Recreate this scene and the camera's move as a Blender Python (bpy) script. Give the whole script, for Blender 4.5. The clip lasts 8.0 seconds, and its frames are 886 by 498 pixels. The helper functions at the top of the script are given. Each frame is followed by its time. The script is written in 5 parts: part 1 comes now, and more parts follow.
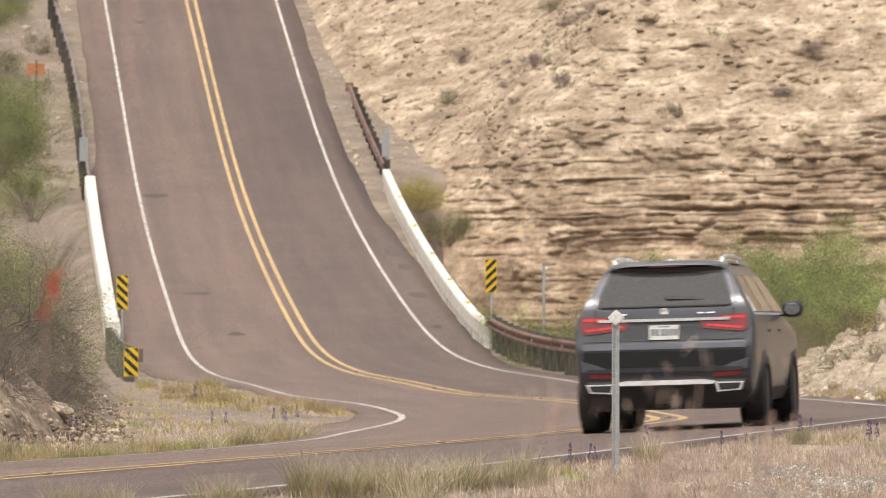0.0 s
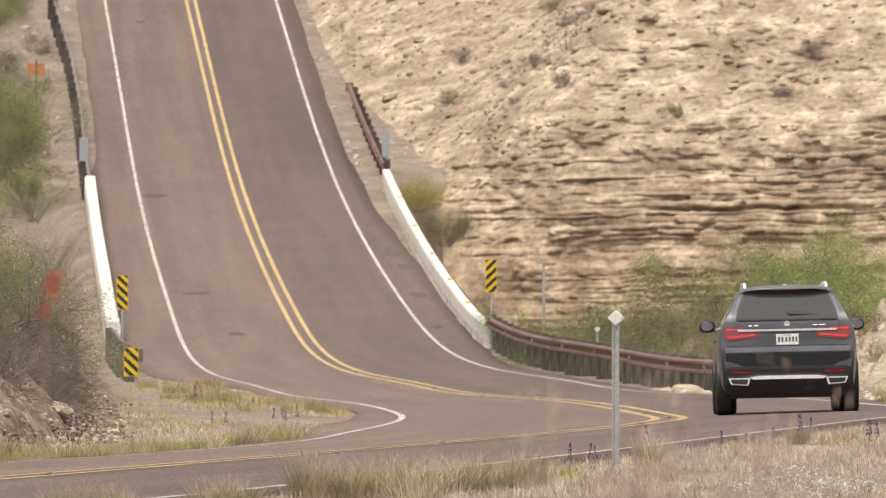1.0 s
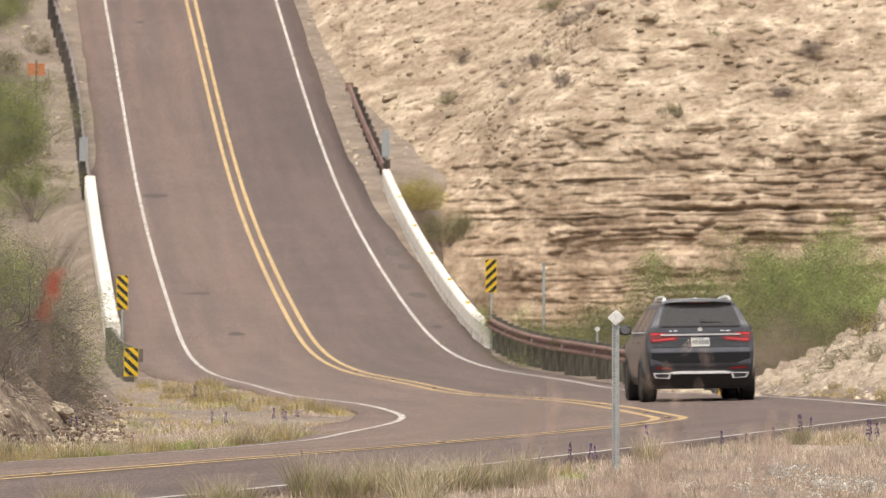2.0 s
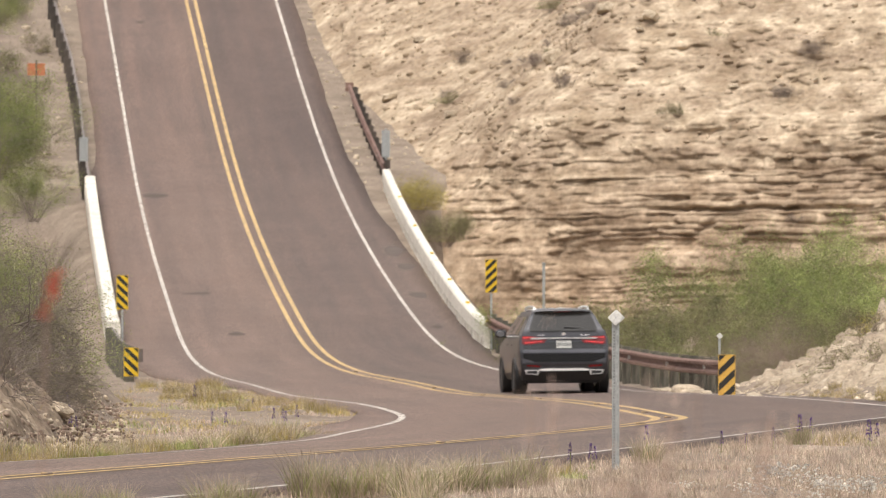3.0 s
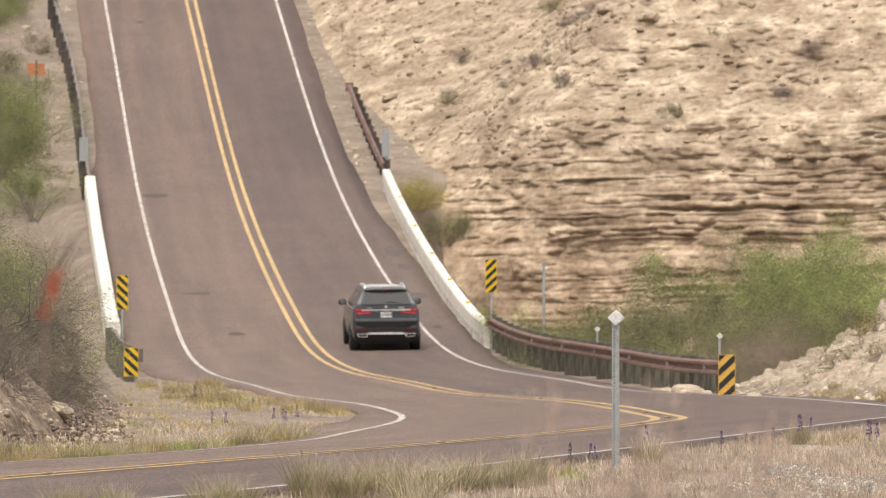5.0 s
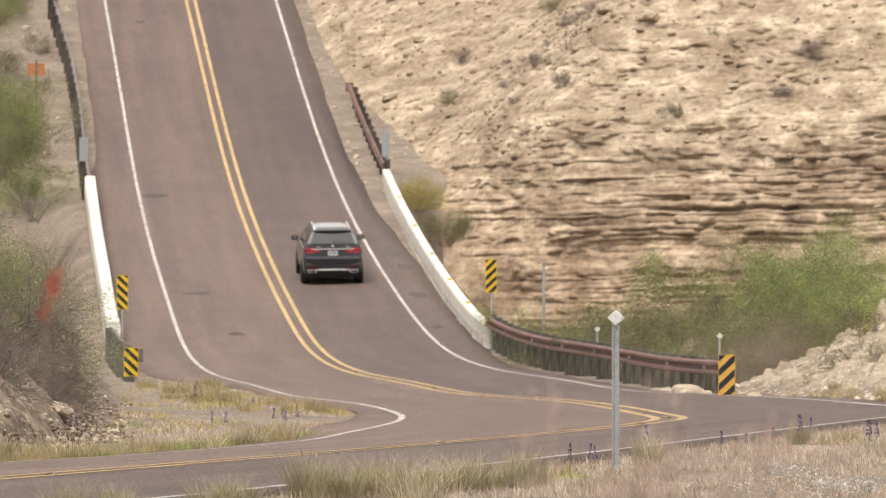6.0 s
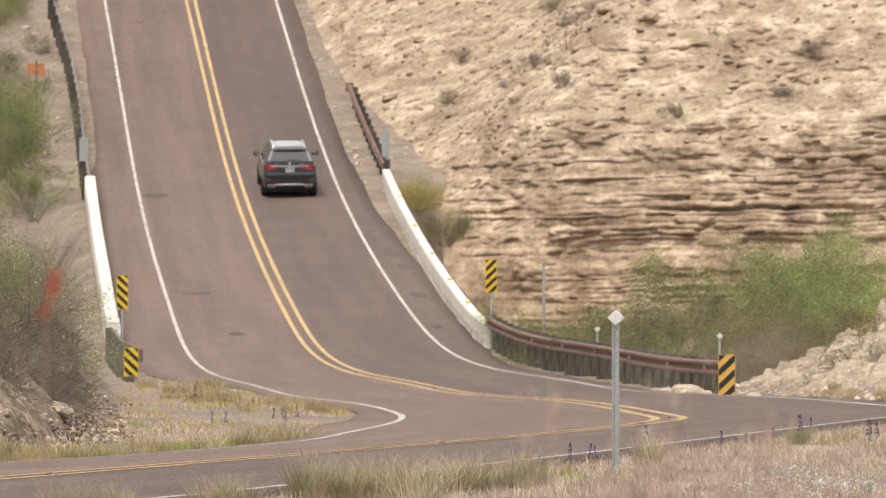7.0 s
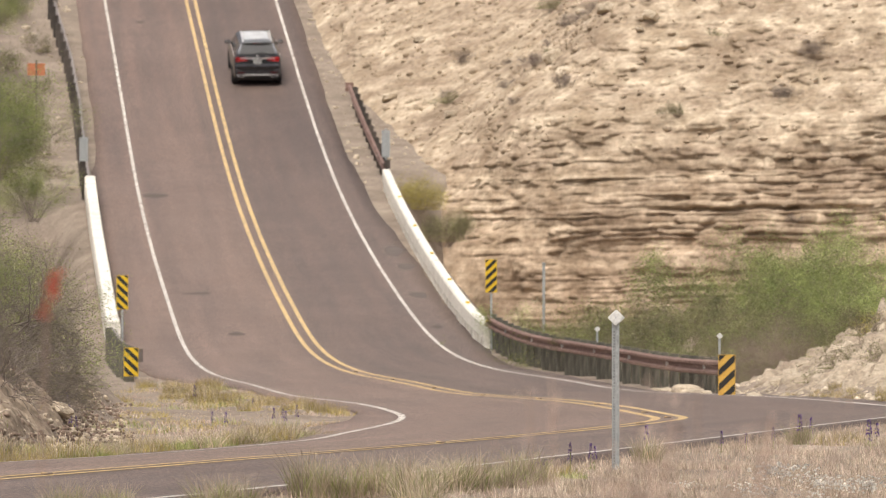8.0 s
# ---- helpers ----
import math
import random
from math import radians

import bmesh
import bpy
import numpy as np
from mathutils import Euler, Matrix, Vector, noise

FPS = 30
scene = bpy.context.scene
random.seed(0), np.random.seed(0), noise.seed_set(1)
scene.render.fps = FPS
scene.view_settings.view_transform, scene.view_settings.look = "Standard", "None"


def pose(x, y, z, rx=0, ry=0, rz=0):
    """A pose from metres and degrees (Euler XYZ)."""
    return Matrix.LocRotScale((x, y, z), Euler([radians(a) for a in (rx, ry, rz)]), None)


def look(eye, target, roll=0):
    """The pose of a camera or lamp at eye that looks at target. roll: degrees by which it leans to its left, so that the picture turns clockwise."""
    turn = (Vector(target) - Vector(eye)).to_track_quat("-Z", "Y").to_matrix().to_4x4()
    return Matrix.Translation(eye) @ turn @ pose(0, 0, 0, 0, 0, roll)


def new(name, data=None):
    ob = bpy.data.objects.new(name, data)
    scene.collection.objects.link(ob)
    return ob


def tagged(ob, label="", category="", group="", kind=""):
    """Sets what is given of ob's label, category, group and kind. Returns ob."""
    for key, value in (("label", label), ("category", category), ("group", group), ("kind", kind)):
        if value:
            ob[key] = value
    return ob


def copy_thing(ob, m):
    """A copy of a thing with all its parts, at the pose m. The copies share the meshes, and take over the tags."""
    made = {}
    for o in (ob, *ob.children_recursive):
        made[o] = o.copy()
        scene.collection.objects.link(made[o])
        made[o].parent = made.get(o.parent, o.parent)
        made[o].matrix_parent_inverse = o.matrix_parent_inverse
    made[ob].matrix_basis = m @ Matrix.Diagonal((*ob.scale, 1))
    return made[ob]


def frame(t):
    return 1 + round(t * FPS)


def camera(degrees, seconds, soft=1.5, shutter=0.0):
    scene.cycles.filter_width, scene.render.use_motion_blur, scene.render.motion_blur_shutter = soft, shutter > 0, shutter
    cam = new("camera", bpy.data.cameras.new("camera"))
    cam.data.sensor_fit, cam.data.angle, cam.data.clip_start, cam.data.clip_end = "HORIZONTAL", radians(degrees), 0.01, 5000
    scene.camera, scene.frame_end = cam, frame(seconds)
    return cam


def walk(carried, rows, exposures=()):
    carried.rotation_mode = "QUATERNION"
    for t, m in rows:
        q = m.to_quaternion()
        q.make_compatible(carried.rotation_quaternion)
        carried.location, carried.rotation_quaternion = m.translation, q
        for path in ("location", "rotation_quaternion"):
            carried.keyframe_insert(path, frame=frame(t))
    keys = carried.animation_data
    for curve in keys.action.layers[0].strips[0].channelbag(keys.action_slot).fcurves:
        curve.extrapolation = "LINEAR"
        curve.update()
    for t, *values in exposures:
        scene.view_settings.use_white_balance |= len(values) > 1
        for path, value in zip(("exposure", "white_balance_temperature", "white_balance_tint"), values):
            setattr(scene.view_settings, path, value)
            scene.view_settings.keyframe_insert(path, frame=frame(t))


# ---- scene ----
# The camera stands still on a tripod beside the road, with a long lens.
cam = camera(7.80, 8.0, soft=1.0, shutter=0.4)
EYE = (0.0, 0.0, 1.0)
walk(cam, [(0.0, pose(*EYE, 90.817, 0, 0)), (8.0, pose(*EYE, 90.817, 0, 0))])
cam.data.dof.use_dof = True
cam.data.dof.focus_distance = 63.0
cam.data.dof.aperture_fstop = 9.0

# ---- world and sun: bright hazy midday ----
SUN_ELEVATION, SUN_AZIMUTH = 63.0, 205.0     # azimuth clockwise from +y
world = bpy.data.worlds.new("sky")
scene.world = world
world.use_nodes = True
wn = world.node_tree.nodes
sky = wn.new("ShaderNodeTexSky")
sky.sky_type = "NISHITA"
sky.sun_disc = False
sky.sun_elevation = radians(SUN_ELEVATION)
sky.sun_rotation = radians(SUN_AZIMUTH)
sky.dust_density = 10.0
sky.ozone_density = 0.4
haze = wn.new("ShaderNodeHueSaturation")          # thin high cloud whitens the sky
haze.inputs["Saturation"].default_value = 0.4
world.node_tree.links.new(sky.outputs[0], haze.inputs["Color"])
world.node_tree.links.new(haze.outputs[0], wn["Background"].inputs[0])
wn["Background"].inputs[1].default_value = 0.15
sun = new("sun", bpy.data.lights.new("sun", "SUN"))
sun.data.energy = 1.5
sun.data.angle = radians(16.0)
sun.data.color = (1.0, 0.95, 0.88)
sa, se = radians(SUN_AZIMUTH), radians(SUN_ELEVATION)
sun.matrix_world = look((0, 0, 60), (-60 * math.sin(sa) * math.cos(se), -60 * math.cos(sa) * math.cos(se), 60 - 60 * math.sin(se)))
scene.view_settings.exposure = 0.06

# ---- small helpers ----
rng = np.random.default_rng(7)


def smooth(a, b, x):
    t = np.clip((np.asarray(x, float) - a) / (b - a), 0, 1)
    return t * t * (3 - 2 * t)


def lattice(i, j, seed):
    h = (i.astype(np.int64) * 374761393 + j.astype(np.int64) * 668265263 + seed * 974634777) & 0xFFFFFFFF
    h = ((h ^ (h >> 13)) * 1274126177) & 0xFFFFFFFF
    return ((h ^ (h >> 16)) & 0xFFFF) / 65535.0


def vnoise(x, y, seed=0):
    """Value noise, -1 to 1."""
    x, y = np.broadcast_arrays(np.asarray(x, float), np.asarray(y, float))
    i, j = np.floor(x), np.floor(y)
    u, v = x - i, y - j
    u, v = u * u * (3 - 2 * u), v * v * (3 - 2 * v)
    a, b = lattice(i, j, seed), lattice(i + 1, j, seed)
    c, d = lattice(i, j + 1, seed), lattice(i + 1, j + 1, seed)
    return 2 * ((a * (1 - u) + b * u) * (1 - v) + (c * (1 - u) + d * u) * v) - 1


def fractal(x, y, octaves=4, seed=0):
    s, k = 0, 1.0
    for o in range(octaves):
        s = s + k * vnoise(x * 2 ** o, y * 2 ** o, seed + o)
        k *= 0.5
    return s


def mesh_of(name, verts, faces, materials=(), smoothed=False):
    me = bpy.data.meshes.new(name)
    me.from_pydata([tuple(v) for v in verts], [], [tuple(f) for f in faces])
    for m in materials:
        me.materials.append(m)
    if smoothed:
        me.polygons.foreach_set("use_smooth", [True] * len(me.polygons))
    me.update()
    return me


def fast_mesh(name, verts, faces, materials=(), smoothed=False):
    """verts (n, 3), faces (m, k) with k constant."""
    verts, faces = np.asarray(verts, np.float32), np.asarray(faces, np.int32)
    me = bpy.data.meshes.new(name)
    m, k = faces.shape
    me.vertices.add(len(verts))
    me.vertices.foreach_set("co", verts.ravel())
    me.loops.add(m * k)
    me.loops.foreach_set("vertex_index", faces.ravel())
    me.polygons.add(m)
    me.polygons.foreach_set("loop_start", np.arange(0, m * k, k, dtype=np.int32))
    for mt in materials:
        me.materials.append(mt)
    if smoothed:
        me.polygons.foreach_set("use_smooth", np.ones(m, bool))
    me.update(calc_edges=True)
    me.validate()
    return me


def grid_faces(nu, nv):
    a = (np.arange(nu - 1)[:, None] * nv + np.arange(nv - 1)[None]).ravel()
    return np.stack([a, a + nv, a + nv + 1, a + 1], 1)


def part(name, bm, material, parent, label="", m=None, smoothed=False):
    me = bpy.data.meshes.new(name)
    bm.to_mesh(me)
    bm.free()
    me.materials.append(material)
    if smoothed:
        me.polygons.foreach_set("use_smooth", [True] * len(me.polygons))
    return part_me(name, me, parent, label, m)


def part_me(name, me, parent, label="", m=None):
    ob = new(name, me)
    ob.parent = parent
    if m is not None:
        ob.matrix_basis = m
    if label:
        tagged(ob, label)
    return ob


def empty(name, m, label, category, group=""):
    ob = new(name)
    ob.empty_display_size = 0.2
    ob.matrix_basis = m
    return tagged(ob, label, category, group)


def box(bm, x0, y0, z0, x1, y1, z1, bevel=0.0, m=None):
    mm = Matrix.Translation(((x0 + x1) / 2, (y0 + y1) / 2, (z0 + z1) / 2)) @ Matrix.Diagonal((x1 - x0, y1 - y0, z1 - z0, 1))
    r = bmesh.ops.create_cube(bm, size=1, matrix=(m @ mm) if m else mm)
    if bevel:
        es = list({e for v in r["verts"] for e in v.link_edges})
        bmesh.ops.bevel(bm, geom=es, offset=bevel, segments=2, affect="EDGES", profile=0.6)
    return bm


def cyl(bm, r0, r1, p, q, n=10, caps=True):
    p, q = Vector(p), Vector(q)
    d = q - p
    m = Matrix.Translation((p + q) / 2) @ d.to_track_quat("Z", "Y").to_matrix().to_4x4()
    bmesh.ops.create_cone(bm, cap_ends=caps, segments=n, radius1=r0, radius2=r1, depth=d.length, matrix=m)
    return bm


# ---- materials ----
def material(name, colors, scale=2.0, rough=0.8, metal=0.0, bump=0.3, fine=40.0, spec=0.4, stops=None, stretch=(1, 1, 1), island=0.0, per_object=0.0,
             translucent=0.0, detail=5.0, grain=0.2):
    """colors: two or three base colours mixed by large noise; a fine noise varies the value and the relief."""
    mt = bpy.data.materials.new(name)
    mt.use_nodes = True
    nt = mt.node_tree
    N, L = nt.nodes, nt.links.new
    b = N["Principled BSDF"]
    tc = N.new("ShaderNodeTexCoord")
    mp = N.new("ShaderNodeMapping")
    mp.inputs["Scale"].default_value = stretch
    L(tc.outputs["Object"], mp.inputs[0])
    n1 = N.new("ShaderNodeTexNoise")
    n1.inputs["Scale"].default_value = scale
    n1.inputs["Detail"].default_value = detail
    n1.inputs["Roughness"].default_value = 0.65
    n2 = N.new("ShaderNodeTexNoise")
    n2.inputs["Scale"].default_value = fine
    n2.inputs["Detail"].default_value = 3
    for n in (n1, n2):
        L(mp.outputs[0], n.inputs["Vector"])
    rp = N.new("ShaderNodeValToRGB")
    k = len(colors)
    stops = stops or [0.3 + 0.4 * i / max(1, k - 1) for i in range(k)]
    while len(rp.color_ramp.elements) < k:
        rp.color_ramp.elements.new(0.5)
    for e, c, s in zip(rp.color_ramp.elements, colors, stops):
        e.position, e.color = s, (*c, 1)
    L(n1.outputs[0], rp.inputs[0])
    hs = N.new("ShaderNodeHueSaturation")
    L(rp.outputs[0], hs.inputs["Color"])
    mr = N.new("ShaderNodeMapRange")
    mr.inputs["From Min"].default_value, mr.inputs["From Max"].default_value = 0.25, 0.75
    mr.inputs["To Min"].default_value, mr.inputs["To Max"].default_value = 1 - grain, 1 + grain
    L(n2.outputs[0], mr.inputs["Value"])
    value = mr.outputs[0]
    for amount, node, out in ((island, "ShaderNodeNewGeometry", "Random Per Island"), (per_object, "ShaderNodeObjectInfo", "Random")):
        if amount:
            g = N.new(node)
            m2 = N.new("ShaderNodeMapRange")
            m2.inputs["To Min"].default_value, m2.inputs["To Max"].default_value = 1 - amount, 1 + amount
            L(g.outputs[out], m2.inputs["Value"])
            mm = N.new("ShaderNodeMath")
            mm.operation = "MULTIPLY"
            L(value, mm.inputs[0])
            L(m2.outputs[0], mm.inputs[1])
            value = mm.outputs[0]
    L(value, hs.inputs["Value"])
    L(hs.outputs[0], b.inputs["Base Color"])
    b.inputs["Roughness"].default_value = rough
    b.inputs["Metallic"].default_value = metal
    b.inputs["Specular IOR Level"].default_value = spec
    if bump:
        bp = N.new("ShaderNodeBump")
        bp.inputs["Strength"].default_value = bump
        bp.inputs["Distance"].default_value = 0.02
        L(n2.outputs[0], bp.inputs["Height"])
        L(bp.outputs[0], b.inputs["Normal"])
    if translucent:
        tr = N.new("ShaderNodeBsdfTranslucent")
        L(hs.outputs[0], tr.inputs[0])
        mx = N.new("ShaderNodeMixShader")
        mx.inputs[0].default_value = translucent
        L(b.outputs[0], mx.inputs[1])
        L(tr.outputs[0], mx.inputs[2])
        L(mx.outputs[0], N["Material Output"].inputs[0])
    return mt


def worn(mt, under, low=0.56, high=0.64, scale=9.0):
    """Lets patches of the surface below show through worn paint."""
    nt = mt.node_tree
    N, L = nt.nodes, nt.links.new
    b = N["Principled BSDF"]
    src = b.inputs["Base Color"].links[0].from_socket
    n = N.new("ShaderNodeTexNoise")
    n.inputs["Scale"].default_value = scale
    n.inputs["Detail"].default_value = 6
    L(N["Texture Coordinate"].outputs["Object"], n.inputs["Vector"])
    mr = N.new("ShaderNodeMapRange")
    mr.inputs["From Min"].default_value, mr.inputs["From Max"].default_value = low, high
    L(n.outputs[0], mr.inputs["Value"])
    mx = N.new("ShaderNodeMix")
    mx.data_type = "RGBA"
    L(mr.outputs[0], mx.inputs[0])
    L(src, mx.inputs[6])
    mx.inputs[7].default_value = (*under, 1)
    L(mx.outputs[2], b.inputs["Base Color"])
    return mt


def asphalt_material():
    """Reddish chip-seal asphalt: wheel tracks and a greyer lane along the road (UV: metres across, metres along), seams and stains."""
    mt = material("asphalt", [(0.172, 0.121, 0.097), (0.190, 0.137, 0.111), (0.210, 0.153, 0.126)], scale=0.35, rough=0.58, bump=0.6, fine=34, spec=0.5, grain=0.85)
    nt = mt.node_tree
    N, L = nt.nodes, nt.links.new
    b = N["Principled BSDF"]
    src = b.inputs["Base Color"].links[0].from_socket
    uv = N.new("ShaderNodeUVMap")
    mp = N.new("ShaderNodeMapping")
    mp.inputs["Scale"].default_value = (1.1, 0.035, 1)
    L(uv.outputs[0], mp.inputs[0])
    n = N.new("ShaderNodeTexNoise")
    n.inputs["Scale"].default_value = 1.3
    n.inputs["Detail"].default_value = 4
    L(mp.outputs[0], n.inputs["Vector"])
    rp = N.new("ShaderNodeValToRGB")
    rp.color_ramp.elements[0].position, rp.color_ramp.elements[0].color = 0.34, (0.76, 0.77, 0.78, 1)
    rp.color_ramp.elements[1].position, rp.color_ramp.elements[1].color = 0.7, (1.10, 1.07, 1.05, 1)
    L(n.outputs[0], rp.inputs[0])
    # the lane that climbs is greyer and darker
    sx = N.new("ShaderNodeSeparateXYZ")
    L(uv.outputs[0], sx.inputs[0])
    lane = N.new("ShaderNodeMapRange")
    lane.inputs["From Min"].default_value, lane.inputs["From Max"].default_value = -0.3, 0.6
    L(sx.outputs[0], lane.inputs["Value"])
    tint = N.new("ShaderNodeMix")
    tint.data_type = "RGBA"
    tint.inputs[6].default_value = (1.04, 1.01, 1.0, 1)
    tint.inputs[7].default_value = (0.79, 0.79, 0.80, 1)
    L(lane.outputs[0], tint.inputs[0])
    # chips and grain stretched along the road; the stones' relief is in the colour
    mp2 = N.new("ShaderNodeMapping")
    mp2.inputs["Scale"].default_value = (38, 1.6, 1)
    L(uv.outputs[0], mp2.inputs[0])
    chip = N.new("ShaderNodeTexNoise")
    chip.inputs["Scale"].default_value = 1.0
    chip.inputs["Detail"].default_value = 4
    L(mp2.outputs[0], chip.inputs["Vector"])
    cr = N.new("ShaderNodeValToRGB")
    cr.color_ramp.elements[0].position, cr.color_ramp.elements[0].color = 0.30, (0.72, 0.72, 0.72, 1)
    cr.color_ramp.elements[1].position, cr.color_ramp.elements[1].color = 0.70, (1.28, 1.28, 1.28, 1)
    L(chip.outputs[0], cr.inputs[0])
    out = src
    speck = N.new("ShaderNodeTexNoise")           # stones of the chip seal
    speck.inputs["Scale"].default_value = 24
    speck.inputs["Detail"].default_value = 2
    L(N["Texture Coordinate"].outputs["Object"], speck.inputs["Vector"])
    sr = N.new("ShaderNodeValToRGB")
    sr.color_ramp.elements[0].position, sr.color_ramp.elements[0].color = 0.40, (0.62, 0.62, 0.63, 1)
    sr.color_ramp.elements[1].position, sr.color_ramp.elements[1].color = 0.62, (1.42, 1.40, 1.38, 1)
    L(speck.outputs[0], sr.inputs[0])
    # darker past the bridge: the climb's dimmer light is put into the colour
    climb_dim = N.new("ShaderNodeMapRange")
    climb_dim.inputs["From Min"].default_value, climb_dim.inputs["From Max"].default_value = 236.0, 246.0
    climb_dim.inputs["To Min"].default_value, climb_dim.inputs["To Max"].default_value = 1.0, 0.87
    L(sx.outputs[1], climb_dim.inputs["Value"])
    for f in (climb_dim.outputs[0], rp.outputs[0], tint.outputs[2], cr.outputs[0], sr.outputs[0]):
        m = N.new("ShaderNodeMix")
        m.data_type, m.blend_type = "RGBA", "MULTIPLY"
        m.inputs[0].default_value = 1
        L(out, m.inputs[6])
        L(f, m.inputs[7])
        out = m.outputs[2]
    L(out, b.inputs["Base Color"])
    return mt


def cliff_material():
    """Pale limestone in beds: tone goes with height in the bedding, broken by stains and fine grain."""
    mt = material("limestone", [(0.275, 0.219, 0.162), (0.355, 0.294, 0.227), (0.495, 0.422, 0.336)], scale=0.9, rough=0.95, bump=1.0, fine=5, spec=0.15, stops=[0.36, 0.5, 0.62], detail=8, grain=0.28)
    nt = mt.node_tree
    N, L = nt.nodes, nt.links.new
    b = N["Principled BSDF"]
    src = b.inputs["Base Color"].links[0].from_socket
    mp = N.new("ShaderNodeMapping")
    mp.inputs["Scale"].default_value = (0.10, 0.10, 3.2)
    L(N["Texture Coordinate"].outputs["Object"], mp.inputs[0])
    n = N.new("ShaderNodeTexNoise")
    n.inputs["Scale"].default_value = 1.0
    n.inputs["Detail"].default_value = 7
    n.inputs["Roughness"].default_value = 0.7
    L(mp.outputs[0], n.inputs["Vector"])
    rp = N.new("ShaderNodeValToRGB")
    rp.color_ramp.elements[0].position, rp.color_ramp.elements[0].color = 0.32, (0.76, 0.71, 0.67, 1)
    rp.color_ramp.elements[1].position, rp.color_ramp.elements[1].color = 0.60, (1.1, 1.07, 1.02, 1)
    L(n.outputs[0], rp.inputs[0])
    m = N.new("ShaderNodeMix")
    m.data_type, m.blend_type = "RGBA", "MULTIPLY"
    m.inputs[0].default_value = 0.85
    L(src, m.inputs[6])
    L(rp.outputs[0], m.inputs[7])
    # the lower beds are a browner, softer stone
    geo = N.new("ShaderNodeSeparateXYZ")
    L(N["Texture Coordinate"].outputs["Object"], geo.inputs[0])
    add = N.new("ShaderNodeMath")
    add.operation = "MULTIPLY_ADD"
    L(n.outputs[0], add.inputs[0])
    add.inputs[1].default_value = 9.0
    L(geo.outputs[2], add.inputs[2])
    low = N.new("ShaderNodeMapRange")
    low.inputs["From Min"].default_value, low.inputs["From Max"].default_value = 8.0, 14.0
    L(add.outputs[0], low.inputs["Value"])
    tone = N.new("ShaderNodeMix")
    tone.data_type = "RGBA"
    tone.inputs[6].default_value = (1.02, 0.965, 0.935, 1)
    tone.inputs[7].default_value = (1.0, 1.0, 1.0, 1)
    L(low.outputs[0], tone.inputs[0])
    m2 = N.new("ShaderNodeMix")
    m2.data_type, m2.blend_type = "RGBA", "MULTIPLY"
    m2.inputs[0].default_value = 1
    L(m.outputs[2], m2.inputs[6])
    L(tone.outputs[2], m2.inputs[7])
    # weathered stains, metres across, drawn out along the beds
    mp3 = N.new("ShaderNodeMapping")
    mp3.inputs["Scale"].default_value = (0.22, 0.22, 0.6)
    L(N["Texture Coordinate"].outputs["Object"], mp3.inputs[0])
    stain = N.new("ShaderNodeTexNoise")
    stain.inputs["Scale"].default_value = 1.0
    stain.inputs["Detail"].default_value = 6
    stain.inputs["Roughness"].default_value = 0.62
    L(mp3.outputs[0], stain.inputs["Vector"])
    st = N.new("ShaderNodeValToRGB")
    st.color_ramp.elements[0].position, st.color_ramp.elements[0].color = 0.36, (0.78, 0.735, 0.70, 1)
    st.color_ramp.elements[1].position, st.color_ramp.elements[1].color = 0.58, (1.10, 1.08, 1.04, 1)
    L(stain.outputs[0], st.inputs[0])
    m3 = N.new("ShaderNodeMix")
    m3.data_type, m3.blend_type = "RGBA", "MULTIPLY"
    m3.inputs[0].default_value = 1
    L(m2.outputs[2], m3.inputs[6])
    L(st.outputs[0], m3.inputs[7])
    L(m3.outputs[2], b.inputs["Base Color"])
    return mt


M_ASPHALT = asphalt_material()
M_YELLOW = worn(material("yellow_line_paint", [(0.54, 0.37, 0.16), (0.64, 0.45, 0.21)], scale=1, rough=0.6), (0.24, 0.18, 0.14), 0.52, 0.62, 7.0)
M_WHITE = worn(material("white_line_paint", [(0.56, 0.52, 0.46), (0.66, 0.62, 0.56)], scale=1, rough=0.6), (0.24, 0.185, 0.155), 0.50, 0.60, 7.0)
M_PATCH = material("tar_patch", [(0.095, 0.074, 0.064), (0.14, 0.11, 0.094)], scale=2, rough=0.75)
M_CLIFF = cliff_material()
M_GROUND = material("dry_earth", [(0.170, 0.132, 0.104), (0.235, 0.188, 0.148), (0.31, 0.256, 0.204)], scale=0.7, rough=0.95, bump=0.9, fine=9, spec=0.1, detail=8)
M_EARTH = material("stony_earth", [(0.11, 0.085, 0.065), (0.24, 0.185, 0.135), (0.40, 0.325, 0.245)], scale=4.5, rough=0.95, bump=1.0, fine=14, spec=0.1, detail=8, grain=0.3)
M_BANK = material("pale_bank_rock", [(0.20, 0.155, 0.115), (0.34, 0.275, 0.205), (0.48, 0.405, 0.31)], scale=2.2, rough=0.95, bump=1.0, fine=9, spec=0.1, detail=8, grain=0.28, stretch=(1, 0.5, 2))
M_CLOD = material("brown_stone", [(0.15, 0.105, 0.08), (0.27, 0.20, 0.155)], scale=2.5, rough=0.95, bump=0.8, fine=12, island=0.35, spec=0.1)
M_ROCK = material("pale_rock", [(0.36, 0.29, 0.21), (0.52, 0.44, 0.335)], scale=1.5, rough=0.95, bump=0.8, fine=12, island=0.2, per_object=0.15, spec=0.15)

